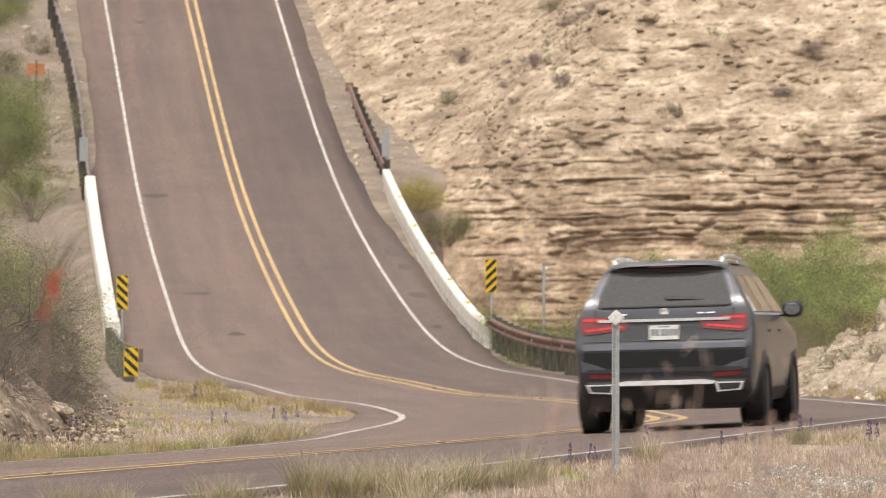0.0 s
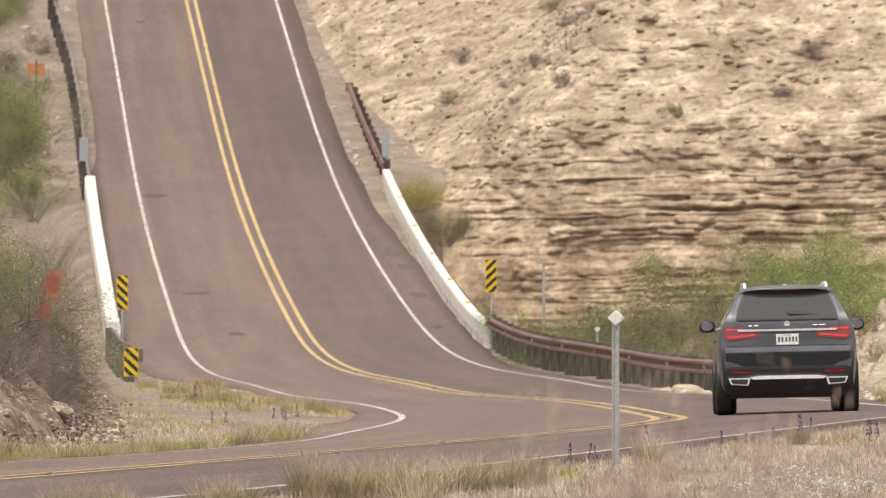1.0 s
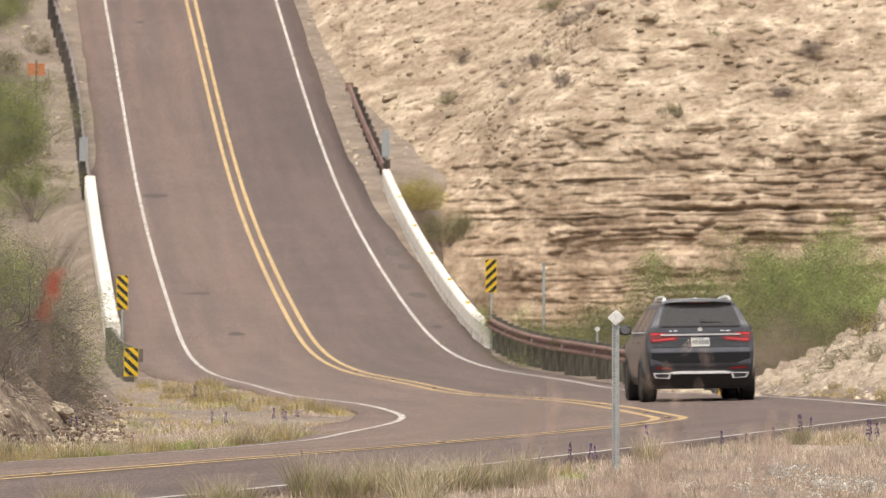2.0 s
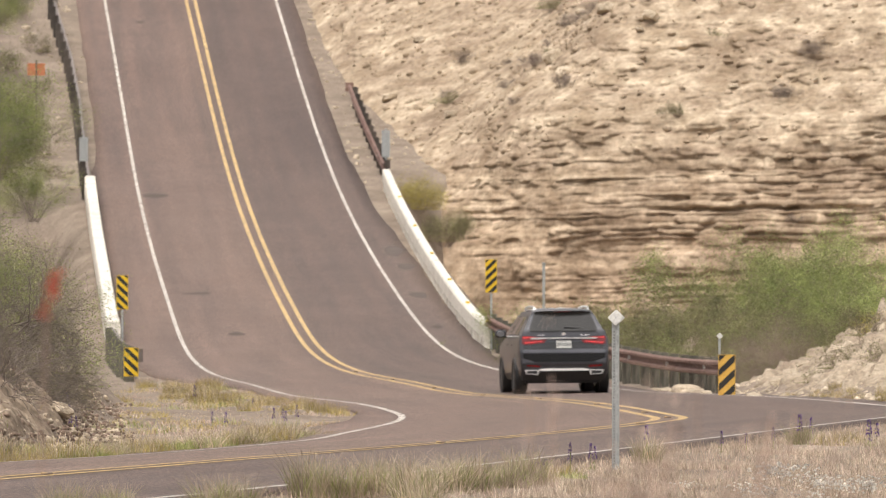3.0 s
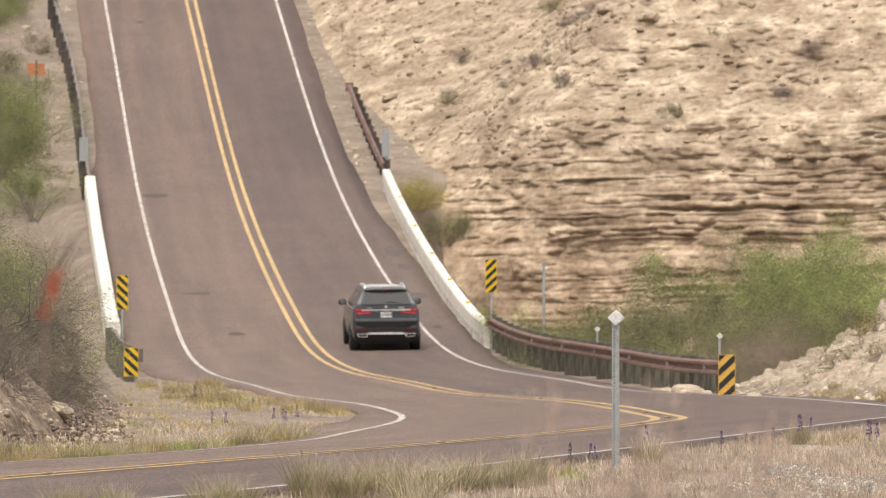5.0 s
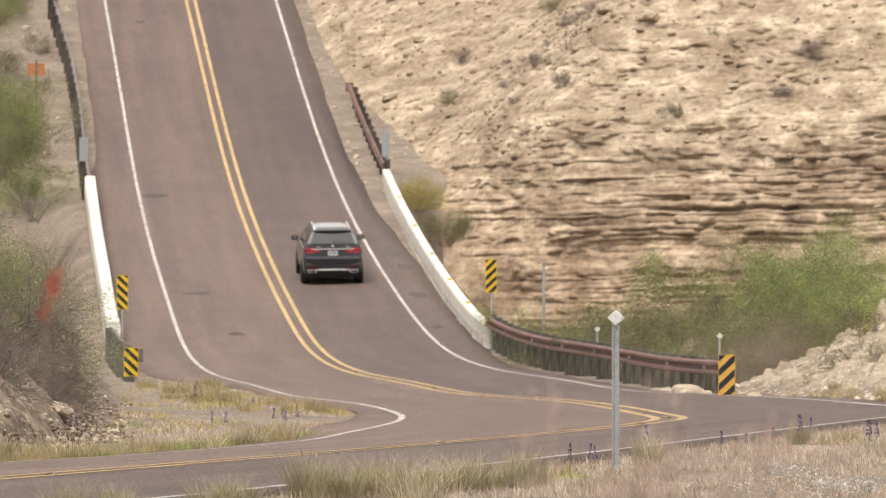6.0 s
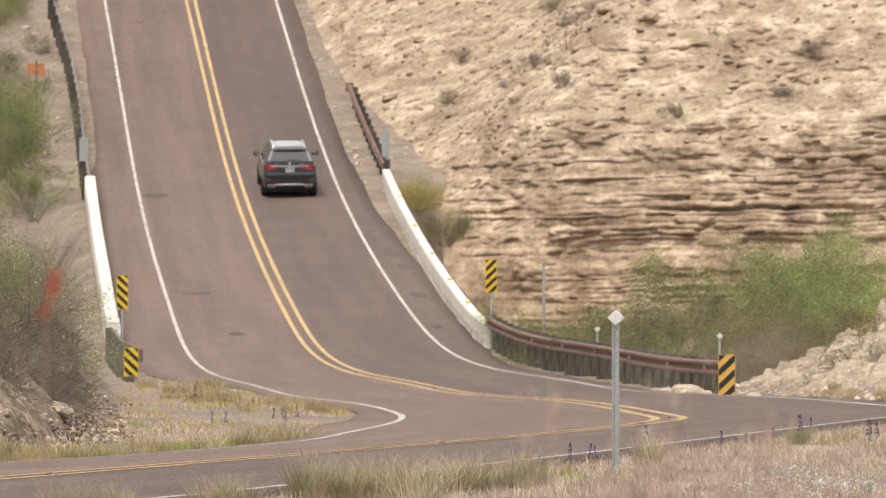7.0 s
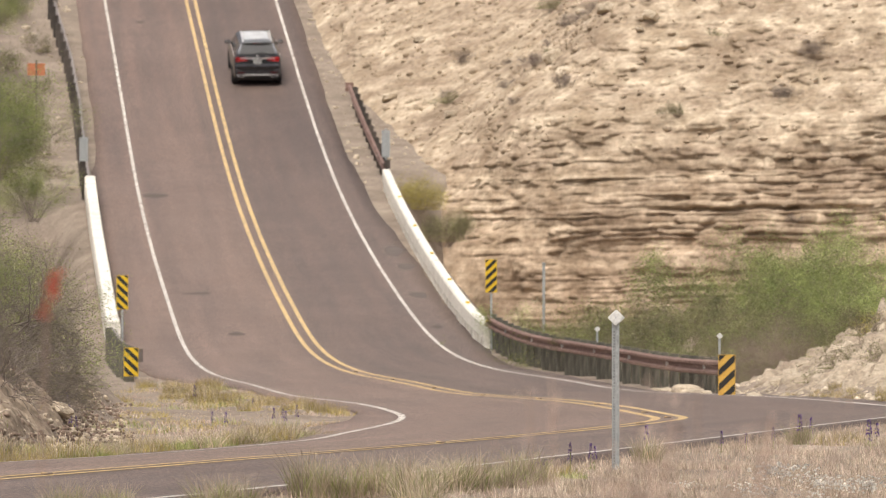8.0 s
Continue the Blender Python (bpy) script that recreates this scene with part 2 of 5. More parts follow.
# ---- the road's line: metres forward, sideways, height, crossfall ----
ST = np.array([-60, 0, 38, 48, 58, 68, 78, 88, 98, 108, 118, 130, 142, 155, 170, 185, 202, 220, 240, 262, 290, 330, 420.0])
RX = np.array([-60, -29, -10.35, -6.15, -2.61, 0.19, 2.27, 3.01, 3.15, 2.89, 2.30, 1.32, 0.25, -0.92, -2.29, -3.57, -4.78, -6.13, -7.65, -9.36, -11.86, -15.5, -23])
RZ = np.array([-0.5, -0.4, -0.30, -0.22, -0.11, -0.04, 0.005, -0.04, -0.105, -0.105, -0.09, -0.11, -0.11, 0.03, 0.19, 0.66, 1.89, 3.88, 6.72, 11.03, 18.3, 26.0, 30])
RB = np.array([0, 0, -0.006, 0.01, 0.027, 0.045, 0.046, 0.036, 0.032, 0.027, 0.021, 0.016, 0.014, 0.017, 0.020, 0.019, 0.019, 0.021, 0.022, 0.021, 0.018, 0.015, 0.01])
LEFT_LINE, RIGHT_LINE = -3.63, 3.74


def spline(K, V):
    n, h = len(K), np.diff(K)
    A, b = np.eye(n), np.zeros(n)
    for i in range(1, n - 1):
        A[i, i - 1], A[i, i], A[i, i + 1] = h[i - 1], 2 * (h[i - 1] + h[i]), h[i]
        b[i] = 6 * ((V[i + 1] - V[i]) / h[i] - (V[i] - V[i - 1]) / h[i - 1])
    S = np.linalg.solve(A, b)

    def at(q):
        q = np.clip(np.asarray(q, float), K[0], K[-1])
        i = np.clip(np.searchsorted(K, q) - 1, 0, n - 2)
        d, e, w = q - K[i], K[i + 1] - q, h[i]
        return (S[i] * e ** 3 + S[i + 1] * d ** 3) / (6 * w) + (V[i] / w - S[i] * w / 6) * e + (V[i + 1] / w - S[i + 1] * w / 6) * d
    return at


road_x, road_z, road_bank = spline(ST, RX), spline(ST, RZ), spline(ST, RB)


def road_point(y, off, up=0.0):
    """World place at station y, off metres to the right of the yellow lines."""
    y, off = np.broadcast_arrays(np.asarray(y, float), np.asarray(off, float))
    dx = (road_x(y + 0.5) - road_x(y - 0.5))
    k = np.hypot(1, dx)
    return np.stack([road_x(y) + off / k, y - off * dx / k, road_z(y) + off * road_bank(y) + up], -1)


def across(x, y):
    """Metres to the right of the yellow lines, and the station."""
    s = np.asarray(y, float)
    for _ in range(3):
        dx = road_x(s + 0.5) - road_x(s - 0.5)
        k = np.hypot(1, dx)
        o = ((x - road_x(s)) - (y - s) * dx) / k
        s = y + o * dx / k
    return o, s


def strip(name, y0, y1, o0, o1, step, up, mat, columns=1, parent=None, uv=False):
    ys = np.arange(y0, y1 + step / 2, step)
    f0 = o0(ys) if callable(o0) else np.full_like(ys, o0)
    f1 = o1(ys) if callable(o1) else np.full_like(ys, o1)
    w = np.linspace(0, 1, columns + 1)
    off = f0[:, None] * (1 - w) + f1[:, None] * w
    P = road_point(ys[:, None], off, up)
    F = grid_faces(len(ys), columns + 1)[:, ::-1]
    me = fast_mesh(name, P.reshape(-1, 3), F, [mat], True)
    if uv:
        lay = me.uv_layers.new(name="UVMap")
        vi = np.empty(len(me.loops), np.int32)
        me.loops.foreach_get("vertex_index", vi)
        co = np.stack([off, np.broadcast_to(ys[:, None], off.shape)], -1).reshape(-1, 2)[vi]
        lay.data.foreach_set("uv", co.astype(np.float32).ravel())
    ob = new(name, me)
    ob.parent = parent
    return ob


BRIDGE0, BRIDGE1 = 187.0, 239.2


def pave_right(y):
    e = np.interp(y, [0, 60, 90, 105, 120, 150, 178, 188, 218, 234, 250, 262, 300], [4.0, 4.0, 4.0, 4.3, 4.5, 4.3, 4.6, 4.95, 5.1, 4.7, 4.6, 4.55, 4.5])
    return e + 0.10 * vnoise(y * 0.45, 0.5, 3)


def pave_left(y):
    e = np.interp(y, [0, 60, 78, 84, 95, 110, 150, 165, 188, 241, 250, 300], [-4.0, -4.0, -4.5, -5.3, -5.2, -4.2, -4.0, -5.0, -5.7, -5.4, -4.9, -4.8])
    return e + 0.10 * vnoise(y * 0.45, 4.5, 3)


def build_road():
    road = tagged(strip("road", 8, 415, pave_left, pave_right, 0.8, 0.0, M_ASPHALT, 16, uv=True), "reddish asphalt two-lane road, worn and patched", "road", kind="structure")
    md = road.modifiers.new("thick", "SOLIDIFY")
    md.thickness, md.offset = 0.22, -1
    for o in (-0.13, 0.24):
        strip("centre_line", 8, 410, o - 0.065, o + 0.065, 0.8, 0.006, M_YELLOW, 1, road)

    def bulge(y):
        return LEFT_LINE - 0.43 * smooth(74, 84, y) * (1 - smooth(92, 108, y))
    strip("edge_line", 8, 410, lambda y: bulge(y) - 0.056, lambda y: bulge(y) + 0.056, 0.8, 0.006, M_WHITE, 1, road)
    strip("edge_line", 8, 410, RIGHT_LINE - 0.056, RIGHT_LINE + 0.056, 0.8, 0.006, M_WHITE, 1, road)
    # dark tar patches and raised yellow markers
    for y in np.arange(44, 180, 11.5):
        c = road_point(float(y), 0.05, 0.0)
        bm = bmesh.new()
        box(bm, -0.055, -0.05, 0.0, 0.055, 0.05, 0.022, 0.012)
        part("raised_marker", bm, M_YELLOW, road, "", pose(*c))
    for y, o, w, l in ((194.5, -1.9, 0.55, 1.6), (238, -3.0, 0.9, 1.2), (221, 4.55, 0.7, 3.0), (216, 4.6, 0.5, 2.0), (207, 4.4, 0.5, 2.2), (209, -2.6, 0.9, 0.8), (276, -2.3, 0.4, 0.5), (196, 4.2, 0.3, 1.5)):
        a = np.linspace(0, 2 * np.pi, 22, endpoint=False)
        r = 1 + 0.25 * vnoise(a * 1.3, y, 5)
        P = road_point(y + l / 2 * r * np.sin(a), o + w / 2 * r * np.cos(a), 0.008)
        me = mesh_of("tar_patch", P, [list(range(22))], [M_PATCH])
        ob = new("tar_patch", me)
        ob.parent = road
    return road


def right_bank(x, y, o):
    """Height of the rocky bank on the outside of the bend."""
    return np.clip(0.44 * (o - 4.7), 0, 1.35 + 0.08 * np.clip(o - 8, 0, 30)) * smooth(108, 117, y) * (1 - smooth(129, 142, y))


def left_bank_height(x, y):
    """Height of the earth bank on the inside of the bend."""
    bx = np.interp(y, [20, 60, 68, 78, 100, 134, 160], [-16, -5.6, -4.6, -4.2, -5.4, -7.0, -8.9]) + 0.5 * vnoise(y * 0.3, 1.5, 51)
    return np.clip(0.82 * (bx - x), 0, 2.3) * smooth(58, 70, y) * (1 - smooth(150, 172, y))


def ground_height(x, y):
    x, y = np.broadcast_arrays(np.asarray(x, float), np.asarray(y, float))
    o, s = across(x, np.clip(y, -50, 400))
    zr = road_z(s)
    pr, pl = pave_right(s), pave_left(s)
    z = zr + np.clip(o, -6, 6) * road_bank(s) - 0.05
    z = z - 0.12 * (1 - smooth(pr - 0.7, pr - 0.35, o)) * smooth(pl + 0.35, pl + 0.7, o)
    rough = 0.05 * fractal(x * 0.8, y * 0.8, 3, 11) * (smooth(pr, pr + 0.8, o) + smooth(pl, pl - 0.8, o))
    z = z + rough
    # verge before the camera falls gently away from the road
    near = smooth(3.9, 4.8, o) * (1 - smooth(92, 106, y))
    z = z - near * (0.04 + 0.035 * np.clip(o - 4.2, 0, 6))
    # rocky bank beside the bend
    bank = right_bank(x, y, o)
    z = z + bank * (0.85 + 0.45 * fractal(x * 0.9, y * 0.7, 4, 21)) + smooth(0.05, 0.4, bank) * 0.10 * np.abs(fractal(x * 2.1, y * 2.1, 3, 31))
    # creek bed on the right, under and beside the bridge
    creek = smooth(5.6, 9.5, o) * smooth(140, 156, y) * (1 - smooth(236, 244, y))
    z = z * (1 - creek) + creek * (-2.6 + 0.4 * fractal(x * 0.3, y * 0.3, 3, 41))
    # earth bank on the left inside of the bend
    lb = left_bank_height(x, y)
    z = z + lb * (1 + 0.22 * fractal(x * 0.6, y * 0.6, 3, 61)) + smooth(0.05, 0.4, lb) * 0.10 * np.abs(fractal(x * 2.3, y * 2.0, 3, 71))
    # creek on the left
    creek = smooth(-5.8, -9.5, o) * smooth(164, 180, y) * (1 - smooth(228, 240, y))
    z = z * (1 - creek) + creek * (-2.2 + 0.4 * fractal(x * 0.3, y * 0.3, 3, 81))
    # hillside left of the climb, and the plateau behind the cliff
    z = z + smooth(236, 246, y) * smooth(-6.5, -16, o) * (2.2 + 0.5 * fractal(x * 0.25, y * 0.2, 4, 91)) + 0.35 * np.clip(-o - 16, 0, 60) * smooth(236, 250, y)
    z = z + smooth(252, 300, y) * smooth(9, 22, o) * 9
    return z


def build_ground():
    xs = np.concatenate([[-3000, -1200, -500, -220, -120, -80, -60, -48, -40, -34], np.arange(-30, -12, 0.6), np.arange(-12, 14, 0.22), np.arange(14, 32, 0.7), [34, 40, 48, 60, 80, 120, 220, 500, 1200, 3000]])
    ys = np.concatenate([[-3000, -1000, -300, -120, -50, -20, 0], np.arange(6, 44, 1.5), np.arange(44, 150, 0.32), np.arange(150, 312, 0.8), [318, 330, 350, 380, 420, 500, 700, 1200, 3000]])
    X, Y = np.meshgrid(xs, ys, indexing="ij")
    Z = ground_height(X, Y)
    far = smooth(60, 300, np.abs(X)) + smooth(60, 400, -Y)
    Z = np.where(far > 0, Z * (1 - np.clip(far, 0, 1)) - 0.5 * np.clip(far, 0, 1), Z)
    me = fast_mesh("ground", np.stack([X, Y, Z], -1).reshape(-1, 3), grid_faces(len(xs), len(ys)), [M_GROUND], True)
    return tagged(new("ground", me), "dry pale earth and gravel around the road", "ground", kind="structure")


# ---- limestone cliff: plan of its foot, from beside the climbing road round to the creek ----
FOOT_Y = [318, 300, 275, 258, 249, 243, 239, 236, 234, 232, 231, 231, 236]
FOOT_O = [5.6, 5.4, 5.3, 6.3, 6.9, None, None, None, None, None, None, None, None]
FOOT_X = [None, None, None, None, None, -0.9, 0.8, 3.2, 7.5, 13, 20, 29, 46]
foot = []
for fy, fo, fx in zip(FOOT_Y, FOOT_O, FOOT_X):
    foot.append((float(road_x(fy)) + fo if fo is not None else fx, fy))
foot = np.array(foot)
fl = np.concatenate([[0], np.cumsum(np.hypot(*np.diff(foot, axis=0).T))])
foot_x, foot_y = spline(fl, foot[:, 0]), spline(fl, foot[:, 1])
foot_z = spline(fl, np.array([float(road_z(318)), float(road_z(300)), float(road_z(275)), float(road_z(258)), float(road_z(249)) - 0.3, 6.2, 3.6, 0.2, -2.6, -3.2, -3.2, -3.2, -3.2]))
beds = [0.0]
while beds[-1] < 40:
    beds.append(beds[-1] + float(rng.choice([0.12, 0.19, 0.28, 0.42, 0.7], p=[0.32, 0.32, 0.2, 0.11, 0.05])) * float(rng.uniform(0.8, 1.2)))
beds = np.array(beds)
bed_set = rng.uniform(-0.40, 0.40, len(beds) + 2)


def cells(x, y, seed):
    """Jittered cells: a value of -1 to 1 for the nearest cell, and how near its border is (0 at the border)."""
    i, j = np.floor(x), np.floor(y)
    d1, d2, val = np.full(x.shape, 9.0), np.full(x.shape, 9.0), np.zeros(x.shape)
    for di in (-1, 0, 1):
        for dj in (-1, 0, 1):
            a, b = i + di, j + dj
            d = np.hypot(a + 0.1 + 0.8 * lattice(a, b, seed) - x, b + 0.1 + 0.8 * lattice(a, b, seed + 1) - y)
            near = d < d1
            d2 = np.where(near, d1, np.minimum(d2, d))
            val = np.where(near, 2 * lattice(a, b, seed + 2) - 1, val)
            d1 = np.where(near, d, d1)
    return val, np.clip(d2 - d1, 0, 1)


def cliff_point(u, h):
    """u metres along the foot, h metres up from it."""
    u, h = np.broadcast_arrays(np.asarray(u, float), np.asarray(h, float))
    bx, by, bz = foot_x(u), foot_y(u), foot_z(u)
    swing = smooth(fl[4], fl[7] + 2, u)
    nx, ny = 1.07 - 0.75 * swing, 0.94 + 0.08 * swing
    z = bz + h
    face = smooth(fl[4] + 1, fl[7] + 3, u)                 # 0 beside the road: loose slope; 1: bedded face
    lean = 0.28 * np.clip(h, 0, 12 - np.clip(bz, -4, 8) * 0.6)
    s = face * (lean + 1.0 * np.clip(z - 9.2, 0, 30)) + (1 - face) * (1.05 * h + 0.5 * np.clip(h - 6, 0, 30))
    s = s + 0.5 * fractal(u * 0.11, z * 0.16, 2, 105) * smooth(0, 2, h)
    q = bx + nx * s - 0.15 * (by + ny * s - 235)           # runs across the slope as it is seen from the road
    # beds: thin courses broken into blocks, each set back or proud, undercut at the foot
    level = z + 0.30 * vnoise(q * 0.07, 3.3, 101) + 0.10 * vnoise(q * 0.3, z * 0.2, 108) + 0.05 * fractal(q * 1.3, z * 1.5, 3, 111) - 0.01 * q
    i = np.clip(np.searchsorted(beds, level + 8) - 1, 0, len(beds) - 2)
    w = np.clip((level + 8 - beds[i]) / (beds[i + 1] - beds[i]), 0, 1)
    wide = 0.35 + 1.3 * lattice(i, i * 0, 7)
    blk = np.floor((q + 1.7 * i) / wide + 0.45 * vnoise(q * 2.0, z * 1.4, 141))
    block = 2 * lattice(blk, i, 121) - 1
    broken = smooth(-0.45, 0.55, fractal(q * 0.16, z * 0.3, 2, 131))
    ledge = smooth(0.15, 0.75, vnoise(q * 0.22, i * 4.3, 151))
    faint = 0.25 + 0.75 * smooth(-0.3, 0.6, vnoise(q * 0.35, z * 0.9, 136))
    cut = bed_set[i] * 0.24 * (0.5 + 0.7 * vnoise(q * 0.3, i * 7.3, 161)) * faint + (0.03 + 0.11 * broken) * block - 0.15 * ledge
    cut = cut + 0.07 * (1 - smooth(0.0, 0.30, w)) * faint + 0.06 * smooth(0.8, 1.0, w)
    cut = cut + 0.13 * smooth(0.35, 0.6, vnoise(q * 0.13, level * 1.2, 241)) * smooth(0.0, 0.3, vnoise(q * 0.5, level * 0.8, 251) + 0.4)
    # rubble: lumps and stones of three sizes
    wob = 0.35 * fractal(q * 0.9, z * 0.9, 2, 171)
    rubble = 0.26 * fractal(q * 0.45, z * 0.5, 4, 181)
    for f, k, seed in ((0.9, 0.20, 191), (2.3, 0.13, 201), (5.0, 0.06, 211)):
        val, edge = cells(q * f + wob, z * f * 1.5 + wob * 0.7, seed)
        rubble = rubble - k * np.clip(val + 0.2, 0, 1) * smooth(0.02, 0.35, edge)
    upper = smooth(7.4, 9.4, z + 1.3 * vnoise(q * 0.13, 0.7, 221))
    talus = smooth(0.25, 0.7, vnoise(q * 0.16 + z * 0.12, z * 0.12, 231)) * 0.7
    loose = np.maximum(np.maximum(upper * 0.85, 1 - face), talus)
    r = cut * (1 - 0.93 * loose) * smooth(0, 1.2, h) + rubble * (0.40 + 0.50 * loose) * smooth(0, 0.8, h)
    return np.stack([bx + nx * s + 0.3 * r, by + ny * s + r, z], -1)


def build_cliff():
    us = np.concatenate([np.arange(fl[0], fl[11], 0.11), np.arange(fl[11], fl[-1], 0.4)])
    hs = np.concatenate([np.arange(-4.2, 16, 0.046), np.arange(16, 34, 0.15)])     # level rows, so that the beds run true
    P = cliff_point(us[:, None], np.maximum(hs[None] - foot_z(us)[:, None], -1))
    me = fast_mesh("cliff", P.reshape(-1, 3), grid_faces(*P.shape[:2]), [M_CLIFF], False)
    return tagged(new("cliff", me), "pale layered limestone cliff with broken ledges and rubble", "cliff", kind="structure")


def rock_patch(name, label, x0, x1, y0, y1, dx, dy, height, mat, amp, bed, seed):
    """Broken, ledged rock that crops out of a bank."""
    X, Y = np.meshgrid(np.arange(x0, x1, dx), np.arange(y0, y1, dy), indexing="ij")
    b = height(X, Y)
    m = smooth(0.03, 0.35, b)
    z = ground_height(X, Y)
    r = amp * (fractal(X * 1.3, Y * 1.3, 3, seed) + 1.1 * np.abs(fractal(X * 3.6, Y * 3.6, 3, seed + 9)))
    zz = z + m * r
    q = (zz + 0.25 * vnoise(X * 0.7, Y * 0.3, seed + 20)) / bed
    f = q - np.floor(q)
    zz = zz + m * bed * 0.7 * (smooth(0.25, 0.75, f) - f)
    Z = np.where(m > 0, zz + 0.03, z) - 0.12 * (1 - m)
    me = fast_mesh(name, np.stack([X, Y, Z], -1).reshape(-1, 3), grid_faces(*X.shape), [mat], False)
    return tagged(new(name, me), label, "rock bank", kind="structure")


build_ground()
rock_patch("rock_bank", "pale broken limestone bank beside the bend", 4.6, 13, 107, 143, 0.055, 0.09, lambda x, y: right_bank(x, y, across(x, y)[0]), M_BANK, 0.14, 0.20, 401)
rock_patch("earth_bank", "stony earth bank on the inside of the bend", -9.5, -3.6, 60, 120, 0.05, 0.09, left_bank_height, M_EARTH, 0.035, 0.09, 421)
ROAD = build_road()
build_cliff()

# ---- car materials ----
def plain(name, color, rough=0.5, metal=0.0, spec=0.5, coat=0.0, transmission=0.0, emission=None, fine=30.0, vary=0.06):
    mt = material(name, [tuple(c * (1 - vary) for c in color), tuple(c * (1 + vary) for c in color)], scale=3.0, rough=rough, metal=metal, bump=0.0, fine=fine, spec=spec)
    b = mt.node_tree.nodes["Principled BSDF"]
    b.inputs["Coat Weight"].default_value = coat
    b.inputs["Coat Roughness"].default_value = 0.15
    b.inputs["Transmission Weight"].default_value = transmission
    if emission:
        b.inputs["Emission Color"].default_value = (*emission[:3], 1)
        b.inputs["Emission Strength"].default_value = emission[3]
    return mt


M_PAINT = plain("dark_grey_car_paint", (0.046, 0.046, 0.053), 0.34, 0.5, 0.5, 0.5, fine=3, vary=0.03)
M_BLACK = plain("black_plastic", (0.018, 0.018, 0.019), 0.5)
M_GLOSSBLACK = plain("gloss_black_trim", (0.012, 0.012, 0.013), 0.12, 0, 0.5, 0.5)
M_GLASS = plain("tinted_glass", (0.040, 0.039, 0.038), 0.08, 0, 0.30, 0.0, 0.1)
M_CHROME = plain("satin_chrome", (0.78, 0.77, 0.76), 0.35, 0.6)
M_SILVER = plain("silver_painted_plastic", (0.68, 0.67, 0.66), 0.4, 0.2)
M_REDLENS = plain("red_lamp_lens", (0.17, 0.008, 0.010), 0.12, 0, 0.5, 0.6)
M_REDGLOW = plain("lit_red_lamp", (0.5, 0.02, 0.02), 0.3, emission=(1.0, 0.03, 0.03, 0.09))
M_TYRE = plain("tyre_rubber", (0.020, 0.019, 0.019), 0.85)
M_RIM = plain("alloy_rim", (0.32, 0.32, 0.33), 0.3, 0.9)
M_PLATE = plain("plate_white", (0.46, 0.46, 0.43), 0.5)
M_INK = plain("dark_print", (0.06, 0.06, 0.07), 0.6)
# dark body paint made pale: the sky's reflection is put into the colour
M_ROOFSHEEN = plain("sky_sheen_roof_paint", (0.60, 0.59, 0.58), 0.35, 0.1, 0.6, 0.4, fine=3, vary=0.03)
# lighter copy of the body paint: edges carry the reflected sky as colour
M_PAINTLIT = plain("sky_lit_car_paint", (0.10, 0.10, 0.112), 0.35, 0.5, 0.5, 0.6, fine=3, vary=0.03)
# body paint lightened for the roof lip: reflected sky is in this tone
M_LIPSHEEN = plain("sky_sheen_lip_paint", (0.20, 0.195, 0.195), 0.35, 0.5, 0.5, 0.6, fine=3, vary=0.03)

REAR_Z = [0.28, 0.40, 0.52, 0.62, 0.86, 0.92, 1.00, 1.20, 1.28, 1.34, 1.66, 1.735, 1.79]
REAR_Y = [0.20, 0.10, 0.02, 0.00, 0.01, 0.022, 0.05, 0.10, 0.12, 0.135, 0.42, 0.50, 0.62]


def rear_y(z):
    return np.interp(z, REAR_Z, REAR_Y)


def body_half_width(y, z):
    """Half the width of the body at y metres from the tail, z up."""
    w = np.interp(z, [0.28, 0.40, 0.60, 0.85, 1.05, 1.16, 1.22, 1.45, 1.66, 1.74, 1.79], [0.88, 0.955, 0.985, 1.0, 0.99, 0.975, 0.95, 0.815, 0.70, 0.64, 0.43])
    tail = np.interp(y, [0.0, 0.12, 0.35, 0.8, 1.3], [0.93, 0.965, 0.98, 0.99, 1.0])
    nose = np.interp(y, [4.2, 4.8, 5.05, 5.15], [1.0, 0.965, 0.90, 0.82])
    return w * tail * nose


def roof_z(y):
    return np.interp(y, [0.0, 0.5, 1.2, 2.2, 2.9, 3.3, 3.75, 4.1, 4.6, 5.0, 5.15], [1.74, 1.755, 1.785, 1.785, 1.74, 1.55, 1.20, 1.13, 1.07, 0.95, 0.75])


